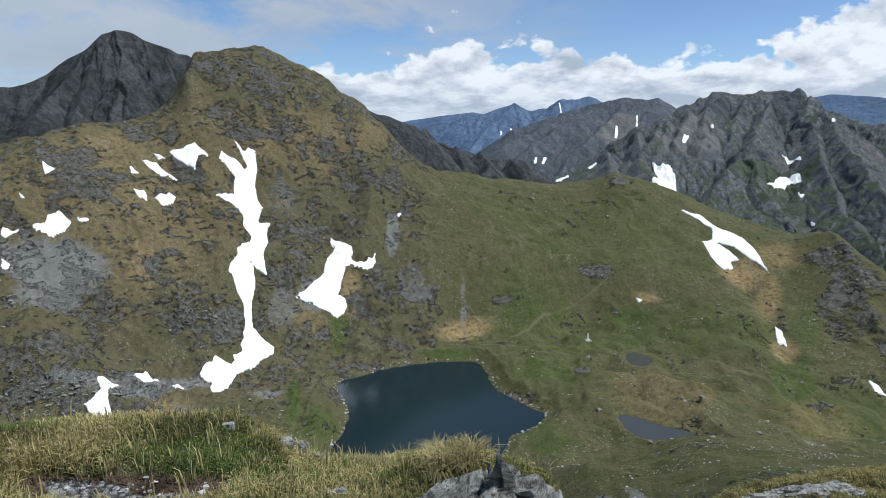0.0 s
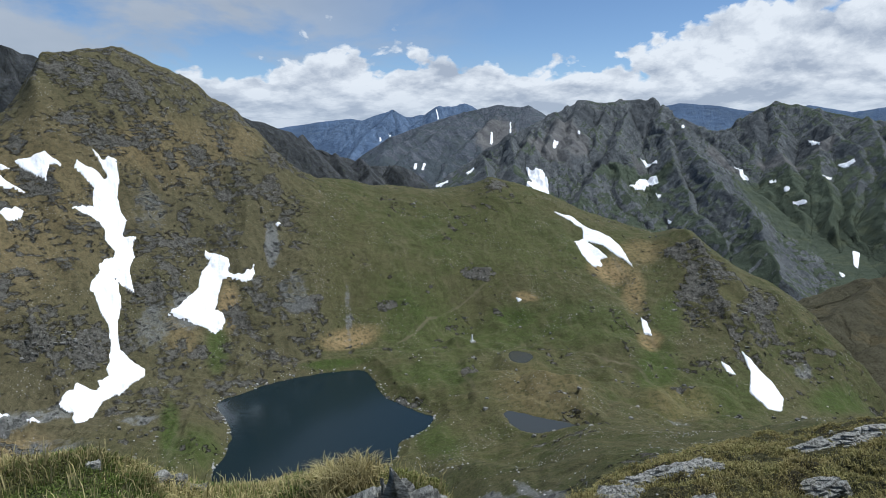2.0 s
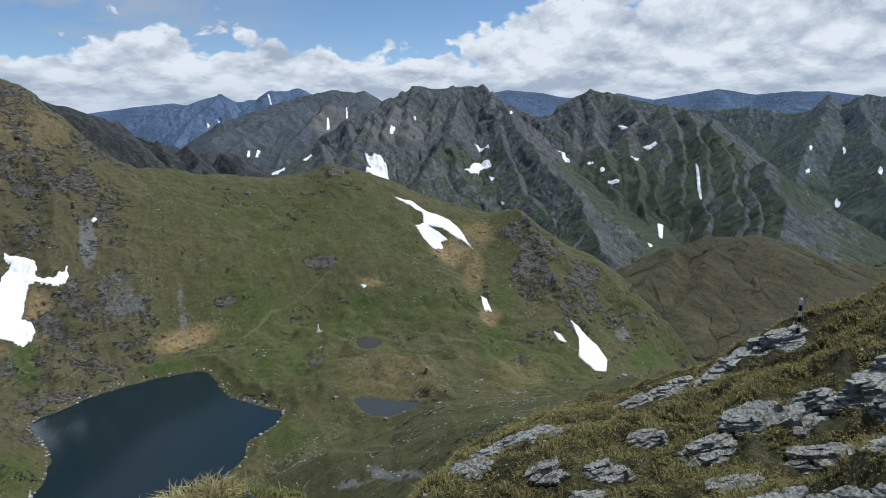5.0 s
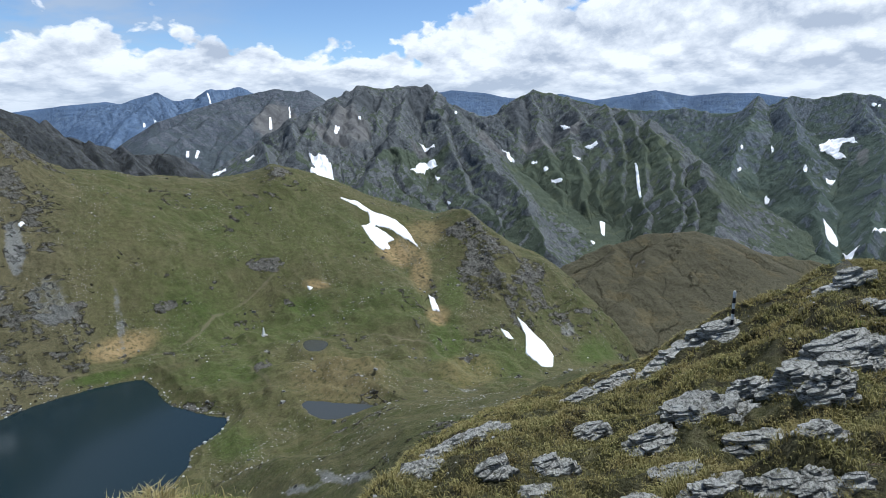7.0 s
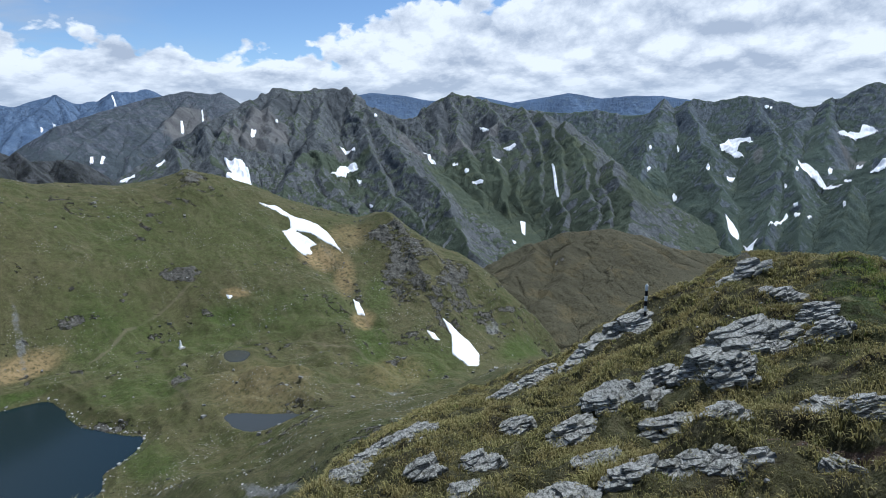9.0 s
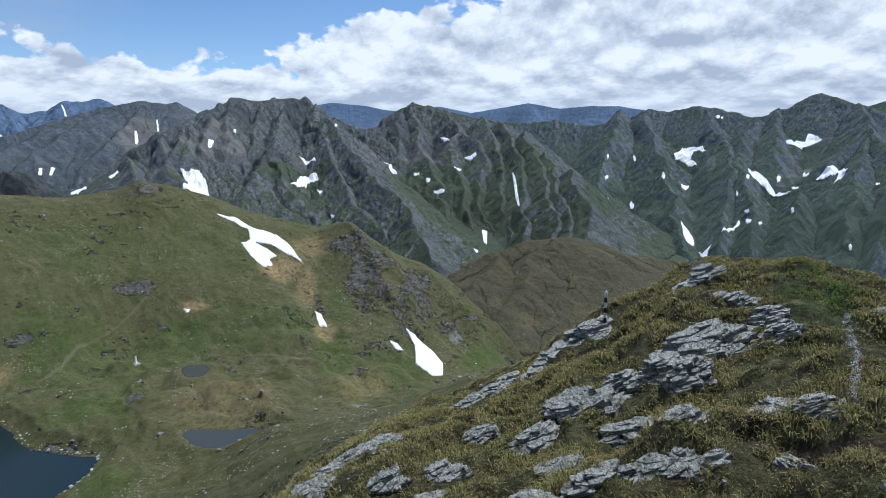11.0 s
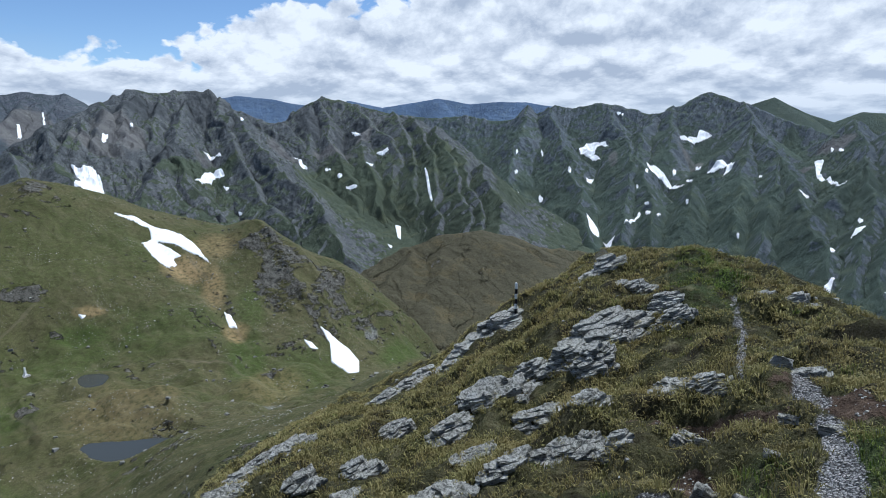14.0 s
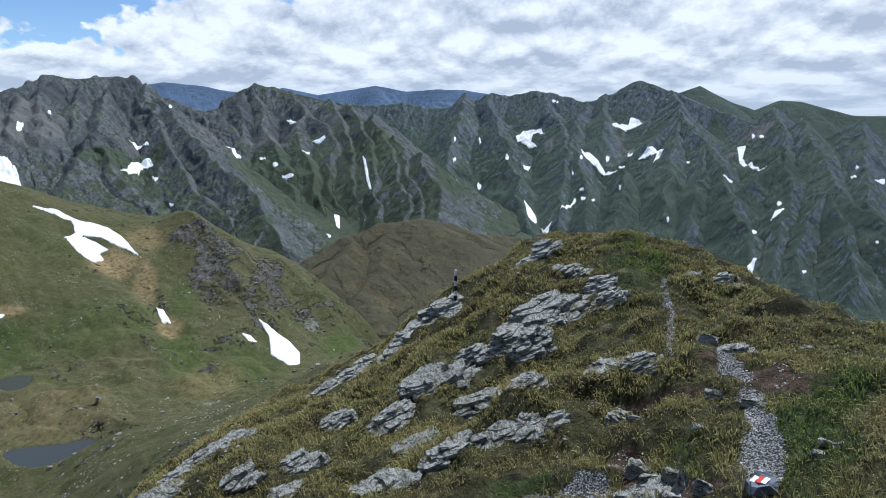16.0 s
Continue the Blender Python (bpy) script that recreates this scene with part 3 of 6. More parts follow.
TRAILS = [
    [(-83.3, 511), (-41.7, 532), (-2, 545), (44.6, 555)],
    [(-99.5, 440), (-98.9, 417), (-98.9, 392), (-97.8, 372)],
    [(-92.6, 509), (-99, 469), (-99.5, 440)],
    [(49.6, 553), (77.8, 572), (96.7, 593), (146.2, 621), (172.5, 637)],
    [(210, 513), (254, 465), (257, 405)],
    [(185.8, 731), (167.1, 758)],
    [(108.5, 424), (104.1, 491), (175.8, 537), (210, 513)],
    [(302, 725), (317, 676), (311, 594), (286, 490)],
]
SADDLE = [(-180, 2.2, 198.0), (-40, 2.2, 198.1), (9, 2.0, 198.1), (14, 2.4, 197.9), (20, 6, 195.3), (28, 12, 192.2), (35, 13, 192.2), (50, 12, 192.9),
    (60, 11.5, 193.7), (70, 11, 194.4), (84, 8, 195.9), (92, 6, 196.8), (120, 2.2, 198.0), (180, 2.2, 198.0)]
BENCH = [(-180, 200, 60), (-42, 200, 92), (-20, 200, 85), (0, 190, 78), (8, 190, 84), (14, 180, 98), (20, 150, 114), (26, 150, 122), (35, 150, 127), (43, 150, 134),
    (50, 150, 132), (60, 150, 100), (92, 150, 60), (180, 200, 60)]
FLOOR_NEAR = [(-180, 400, 0), (-42, 390, 24), (-33, 395, 20), (-20, 390, 8), (-10, 345, 3), (0, 330, 2), (8, 350, 3), (11, 390, 6), (16, 385, 9), (20, 375, 17), (24, 355, 30), (32, 330, 45),
    (38, 310, 63), (43, 300, 79), (50, 290, 70), (60, 300, 10), (92, 300, -60), (180, 400, 0)]
FLOOR_FAR = [(-180, 600, -60), (-42, 440, 15), (-33, 445, 13), (-20, 480, 6), (-10, 525, 6), (0, 545, 4), (7, 560, 5), (13.5, 585, 9), (20, 540, 9), (26, 500, 3), (32, 475, -5), (40, 530, -10),
    (44, 560, -18), (50, 600, -25), (60, 600, -130), (92, 600, -200), (180, 600, -60)]
FACE = [(-180, 800, -150), (-42, 520, 70), (-33, 540, 76), (-20, 590, 88), (-15, 620, 92), (-8, 640, 84), (-2, 640, 78), (4, 660, 78), (12, 690, 70), (20, 690, 60), (28, 640, 38),
    (36, 620, 20), (44, 610, -15), (50, 640, -60), (60, 800, -220), (92, 800, -280), (180, 800, -150)]
GAP = [(14, 4.5, 196.8), (20, 13, 190.5), (24, 24, 184.2)]
EDGE = sorted(EDGE + GAP + [(-180, 4.5, 197.6), (-42, 4.2, 198.2), (94, 13, 195.6), (125, 5, 197.5), (180, 4.5, 197.6)])
HILL_CREST = [(-180, 1000, -200), (-42, 560, 180)] + HILL_CREST + [(50, 700, -90), (60, 1000, -280), (92, 1000, -320), (180, 1000, -200)]
LAKE_OUTLINE = [(-88, 476), (-67, 492), (-41, 513), (-12, 522), (31, 528), (37, 497), (39, 467), (50, 451), (63, 432), (76, 420), (56, 396), (44, 388), (40, 369), (26, 346),
    (-8, 336), (-44, 336), (-66, 349), (-72, 370), (-67, 388), (-66, 417), (-69, 434), (-78, 456)]
POND_OUTLINE = [(113.8, 394.4), (121.5, 401.1), (129.2, 394.4), (139.8, 384.8), (153.3, 376.1), (164.9, 363.5), (151.4, 362.6), (139.8, 363.5), (129.2, 361.6), (121.5, 366.4), (117.6, 379.0)]
TARN_OUTLINE = [(153, 510), (161, 515), (174, 507), (173, 495), (163, 481), (150, 488)]


def line_at(line, bearings):
    a = np.array(line)
    return np.interp(bearings, a[:, 0], a[:, 1]), np.interp(bearings, a[:, 0], a[:, 2])


def smooth_loop(points, rounds=3):
    p = np.array(points, float)
    for _ in range(rounds):
        q = np.roll(p, -1, 0)
        p = np.stack([0.75 * p + 0.25 * q, 0.25 * p + 0.75 * q], 1).reshape(-1, 2)
    return p


def inside_by(loop, x, y):
    """how far a place lies inside a loop, below 0 outside it"""
    best = np.full(x.shape, 1e9)
    odd = np.zeros(x.shape, bool)
    for (ax, ay), (bx, by) in zip(loop, np.roll(loop, -1, 0)):
        t = np.clip(((x - ax) * (bx - ax) + (y - ay) * (by - ay)) / ((bx - ax) ** 2 + (by - ay) ** 2 + 1e-9), 0, 1)
        best = np.minimum(best, np.hypot(x - ax - t * (bx - ax), y - ay - t * (by - ay)))
        odd ^= ((ay > y) != (by > y)) & (x < (bx - ax) * (y - ay) / (by - ay + 1e-12) + ax)
    return np.where(odd, best, -best)


WATERS = [(smooth_loop(LAKE_OUTLINE, 2), 0.0), (smooth_loop(POND_OUTLINE, 2), 11.0), (smooth_loop(TARN_OUTLINE, 2), 12.0)]


def profile(bearings, rows):
    """heights for columns of bearings over rows of distances, by a monotone curve through the lines"""
    n = len(bearings)
    R, Z = [np.full(n, 0.3)], [np.full(n, 198.25)]
    for line in (SADDLE, EDGE):
        r, z = line_at(line, bearings)
        R.append(r), Z.append(z)
    er, ez = R[-1], Z[-1]
    tilt = np.minimum((ez - 200) / er - 0.35, -0.75)
    R.append(er * 1.6), Z.append(ez + er * 0.6 * tilt)
    for line in (BENCH, FLOOR_NEAR, FLOOR_FAR, FACE, HILL_CREST):
        r, z = line_at(line, bearings)
        R.append(r), Z.append(z)
    R.append(R[-1] * 1.1), Z.append(Z[-1] - 50)
    R.append(np.full(n, 2200.0)), Z.append(np.full(n, -620.0))
    R.append(np.full(n, 5200.0)), Z.append(np.full(n, -620.0))
    R, Z = np.log(np.array(R)), np.array(Z)
    h = np.diff(R, axis=0)
    s = np.diff(Z, axis=0) / h
    d = np.zeros_like(Z)
    w1, w2 = 2 * h[1:] + h[:-1], h[1:] + 2 * h[:-1]
    same = s[1:] * s[:-1] > 0
    with np.errstate(divide="ignore", invalid="ignore"):
        d[1:-1] = np.where(same, (w1 + w2) / (w1 / s[:-1] + w2 / s[1:]), 0)
    d[0], d[-1] = s[0], 0
    L = np.log(rows)
    out = np.zeros((len(rows), n))
    for k in range(len(R) - 1):
        t = (L[:, None] - R[k]) / h[k]
        on = (t >= 0) & (t <= 1)
        v = (2 * t ** 3 - 3 * t ** 2 + 1) * Z[k] + (t ** 3 - 2 * t ** 2 + t) * h[k] * d[k] + (3 * t ** 2 - 2 * t ** 3) * Z[k + 1] + (t ** 3 - t ** 2) * h[k] * d[k + 1]
        out[on] = v[on]
    low = L[:, None] < R[0]
    out[np.broadcast_to(low, out.shape)] = 198.25
    return out


def carve(X, Y, forms):
    """height of spurs (or depth of gullies) along their lines"""
    total = np.zeros_like(X)
    for width, tall, way in forms:
        best = np.full(X.shape, 1e9)
        for (ax, ay), (bx, by) in zip(way, way[1:]):
            t = np.clip(((X - ax) * (bx - ax) + (Y - ay) * (by - ay)) / ((bx - ax) ** 2 + (by - ay) ** 2 + 1e-9), 0, 1)
            best = np.minimum(best, np.hypot(X - ax - t * (bx - ax), Y - ay - t * (by - ay)))
        total += tall * np.exp(-(best / width) ** (1.6 if tall < 0 else 1.3))
    return total


def ground_height(X, Y, base, cover):
    r = np.hypot(X, Y)
    amp = np.clip(r / 140, 0.0, 1.0)
    b = np.degrees(np.arctan2(X, Y))
    wild = 0.4 + 0.6 * smooth(2.0, -5.0, b) * (b > -90) + 0.5 * np.clip(cover["rock"] - 0.3, 0, 1)
    z = base + amp * (2.2 * fbm(X / 70, Y / 70, 4, 3) + wild * (1.8 * ridged(X / 30, Y / 30, 3, 11) + 0.8 * ridged(X / 9, Y / 9, 3, 13)))
    humps = smooth(385, 430, r) * smooth(650, 560, r) * smooth(3, 10, b) * smooth(44, 34, b)
    z += humps * (6.0 * np.abs(fbm(X / 42, Y / 42, 3, 51)) - 1.5)
    craggy = np.clip(cover["rock"] * 1.2 + 0.5 * fbm(X / 30, Y / 30, 3, 15) - 0.3, 0, 1) * (r > 60)
    bed = (z + 0.35 * X) / 5.0 + 0.5 * fbm(X / 22, Y / 22, 3, 18)
    z += craggy * (2.0 * ridged(X / 15, Y / 19, 4, 17, 0.6) + 1.5 * (smooth(0.55, 0.95, bed - np.floor(bed)) - (bed - np.floor(bed))) + 0.8 * np.abs(fbm(X / 4, Y / 4, 2, 19)))
    z += np.clip(r / 20, 0, 1) * (1 - amp) * 0.25 * fbm(X / 3.1, Y / 3.1, 4, 21) + np.clip((r - 5) / 6, 0.12, 1) * np.clip((60 - r) / 20, 0, 1) * (0.20 * fbm(X / 0.9, Y / 0.9, 3, 31) + 0.17 * ridged(X / 1.9, Y / 1.9, 2, 33))
    z += carve(X, Y, FORMS.get("ground", []))
    for loop, level in WATERS:
        lo, hi = loop.min(0) - 90, loop.max(0) + 90
        on = (X > lo[0]) & (X < hi[0]) & (Y > lo[1]) & (Y < hi[1])
        s = inside_by(loop, X[on], Y[on]) + 1.2 * relief(X[on] / 9, Y[on] / 9, 5)
        bank = np.maximum(z[on], level + 0.4 - 0.5 * np.maximum(-s - 5, 0))
        z[on] = np.where(s > 0, np.minimum(level - 0.6 * np.minimum(s, 8), bank), np.minimum(bank, level + 0.5 + 0.16 * -s + 0.03 * s * s))
    return z


HOSTS = {}


def field_at(key, X, Y):
    """how strongly a kind of cover lies at places X, Y"""
    v = np.zeros_like(X)
    for cx, cy, ux, uy, vx, vy, level in BLOBS[key]:
        det = ux * vy - uy * vx
        s, w = ((X - cx) * vy - (Y - cy) * vx) / det, (ux * (Y - cy) - uy * (X - cx)) / det
        v = np.maximum(v, level * smooth(1.3, 0.4, np.hypot(s, w)))
    return v


def build_ground():
    view = np.arange(-41, 93.01, FINE)
    rest = np.arange(95, 318, 3.0)
    bearings = np.concatenate([view, rest])
    rows = np.concatenate([np.exp(np.linspace(math.log(0.35), math.log(40), 330))[:-1], np.exp(np.linspace(math.log(40), math.log(310), 110))[:-1], np.linspace(310, 900, 400), [912, 925, 940, 960, 985, 1010, 1040, 1080, 1150, 1250, 1400, 1600, 1900, 2300, 2900, 3600, 4300, 4990]])
    wrapped = (bearings + 180) % 360 - 180
    base = profile(wrapped, rows)
    a = np.radians(bearings)
    X, Y = rows[:, None] * np.sin(a), rows[:, None] * np.cos(a)
    fields = {key: field_at(key, X, Y) for key in BLOBS if key[0] != "m"}
    b = np.degrees(np.arctan2(X, Y))
    reach = np.hypot(X, Y)
    west = smooth(2.0, -4.0, b) * (b > -90) * smooth(380, 470, reach)
    fields["along"], fields["fall"] = a * 600 + 0.45 * reach, reach + 0 * a
    fields["close"] = smooth(70, 40, reach)
    fields["brown"] = 0.75 * west + 0.25 * np.clip(fbm(X / 90, Y / 90, 3, 7), 0, 1) * smooth(100, 300, reach)
    fields["rock"] = np.maximum(fields["rock"], (0.42 * west + 0.12) * smooth(60, 120, reach))
    way = np.full(X.shape, 1e9)
    for line in TRAILS:
        for (ax, ay), (bx, by) in zip(line, line[1:]):
            t = np.clip(((X - ax) * (bx - ax) + (Y - ay) * (by - ay)) / ((bx - ax) ** 2 + (by - ay) ** 2 + 1e-9), 0, 1)
            way = np.minimum(way, np.hypot(X - ax - t * (bx - ax), Y - ay - t * (by - ay)))
    fields["trail"] = smooth(1.9, 0.5, way + 1.2 * relief(X / 14, Y / 14, 9)) * (0.55 + 0.45 * relief(X / 30, Y / 30, 8))
    Z = ground_height(X, Y, base, fields)
    Z -= 0.07 * np.clip(fields["gravel"] + fields["soil"], 0, 1)
    X, Y, Z = np.vstack([X, 0 * X[:1]]), np.vstack([Y, 0 * Y[:1]]), np.vstack([Z, 0 * Z[:1] + 198.25])
    X, Y, Z = np.roll(X, 1, 0), np.roll(Y, 1, 0), np.roll(Z, 1, 0)
    fields = {k: np.vstack([v[:1], v]) for k, v in fields.items()}
    HOSTS["ground"] = (np.append(bearings, 319.0), np.log(np.append(0.3, rows)), np.hstack([Z, Z[:, :1]]))
    ob = from_grid("ground", X, Y, Z, GROUND, wrap=True, fields=fields)
    return tagged(ob, "grassy alpine slopes with rock outcrops and scree", "mountain slope", kind="structure")


FINE = 0.14
ground = build_ground()


def water(name, loop, level, label):
    bm = bmesh.new()
    c = loop.mean(0)
    grown = c + (loop - c) * 1.06
    bm.faces.new([bm.verts.new((x, y, level)) for x, y in grown])
    bmesh.ops.triangulate(bm, faces=bm.faces)
    me = bpy.data.meshes.new(name)
    bm.to_mesh(me)
    bm.free()
    for f in me.polygons:
        if f.normal.z < 0:
            f.flip()
    me.materials.append(WATER if name == "lake" else SHALLOW)
    return tagged(new(name, me), label, "lake", kind="structure")


water("lake", *WATERS[0], "dark blue mountain lake in the hollow below")
water("pond", *WATERS[1], "small dark pond beside the lake")
water("tarn", *WATERS[2], "shallow grey tarn among green humps")

# ---- mountains behind ----
DARK_PEAK = [(-41, 930, 219), (-34.2, 945, 244), (-32.7, 948, 252), (-31.2, 952, 266), (-29.7, 956, 285), (-28.5, 959, 297), (-27.3, 962, 316),
    (-26.3, 964, 322), (-24.5, 969, 317), (-22.5, 974, 307), (-21.1, 977, 293), (-18.4, 980, 260), (-14.9, 980, 205)]
ROCKY_RIDGE = [(-11, 883, 256), (-9.1, 888, 241), (-6.7, 895, 226), (-4.2, 912, 208), (-2.5, 937, 201), (-1.5, 952, 185), (0.8, 985, 167),
    (2.3, 1008, 164), (4.3, 1037, 150), (6.3, 1067, 147), (7.9, 1089, 136), (9.6, 1115, 111), (12.4, 1150, 79)]
BROWN_RIDGE = [(39.2, 1192, -127), (41.1, 1211, -86), (44, 1240, -44), (48.3, 1305, -23), (51.9, 1365, -20), (54.6, 1410, -43), (57.2, 1454, -75),
    (60.1, 1502, -88), (62.4, 1549, -108), (65.5, 1609, -140)]
MASSIF = [(7.9, 2359, -25), (10.3, 2405, 27), (13.6, 2472, 113), (16.5, 2530, 194), (18.9, 2579, 248), (20.4, 2609, 281), (22.4, 2654, 327),
    (23.4, 2676, 333), (24.8, 2708, 324), (26.3, 2742, 339), (28.8, 2766, 338), (29.8, 2747, 287), (32.3, 2701, 228), (34.8, 2653, 204),
    (37.3, 2569, 70), (39.3, 2498, -59), (41.4, 2425, -216), (43, 2370, -293), (46, 2300, -420)]
SECOND_PEAK = [(32.8, 2898, 16), (34.6, 2916, 154), (35.2, 2922, 221), (35.8, 2928, 278), (37.8, 2948, 328), (39.8, 2937, 310), (41.3, 2926, 289),
    (44.8, 2902, 246), (46.5, 2831, 201), (48.7, 2728, 120), (51.7, 2590, 8), (54.2, 2476, -91), (56, 2391, -160), (57.3, 2334, -238), (58.5, 2300, -310), (62, 2250, -430)]
EAST_RANGE = [(41.8, 3455, 158), (43.8, 3483, 252), (45.7, 3494, 255), (47.7, 3479, 245), (50.5, 3456, 258), (52.9, 3437, 228), (56.1, 3411, 249),
    (58.1, 3395, 306), (59.6, 3383, 291), (62, 3364, 318), (64, 3348, 289), (66.4, 3329, 254), (68.2, 3314, 286), (69.6, 3303, 338), (70.7, 3290, 358),
    (72.3, 3266, 322), (74.1, 3238, 281), (76.8, 3198, 216), (79.3, 3160, 167), (81.7, 3124, 184), (84.1, 3088, 111), (86.8, 3048, 70), (88.5, 3022, 52),
    (97, 3000, 64)]
PALE_PEAK = [(71.5, 3900, 205), (73.7, 3900, 313), (75.3, 3900, 351), (77.6, 3900, 265), (79.5, 3900, 219), (81.2, 3900, 268), (82.7, 3900, 261),
    (86.2, 3900, 189), (88.2, 3900, 186), (92, 3900, 200), (96, 3900, 166)]
BROAD_MOUNTAIN = [(0.9, 3311, -58), (4, 3348, 113), (6, 3372, 185), (9.1, 3409, 252), (12.5, 3451, 316), (15.5, 3486, 355), (17.5, 3509, 340),
    (18.2, 3518, 355), (19.4, 3533, 316), (21.9, 3562, 197)]
DISTANT_RANGE = [(-3, 4147, 25), (-0.9, 4161, 184), (1.6, 4177, 265), (3.6, 4190, 290), (6.2, 4208, 355), (7.6, 4217, 308), (9.1, 4227, 326),
    (10.1, 4234, 380), (11.5, 4244, 380), (12.8, 4252, 398), (13.8, 4259, 361), (17, 4280, 197)]
BLUE_RANGE = [(-11.3, 4600, 167), (-6.7, 4600, 203), (-2.6, 4600, 256), (0.1, 4600, 287), (2.6, 4600, 311), (4.1, 4600, 287), (7, 4600, 239)]
BLUE_RIDGES = [(25.8, 4650, 248), (29.3, 4650, 386), (30.8, 4650, 405), (33.7, 4650, 385), (35.2, 4650, 358), (38.6, 4650, 325), (40.1, 4650, 379),
    (43, 4650, 331), (45.3, 4650, 360), (48, 4650, 395), (50.7, 4650, 355), (53.2, 4650, 370), (55.7, 4650, 367), (60, 4650, 309), (64, 4650, 239)]


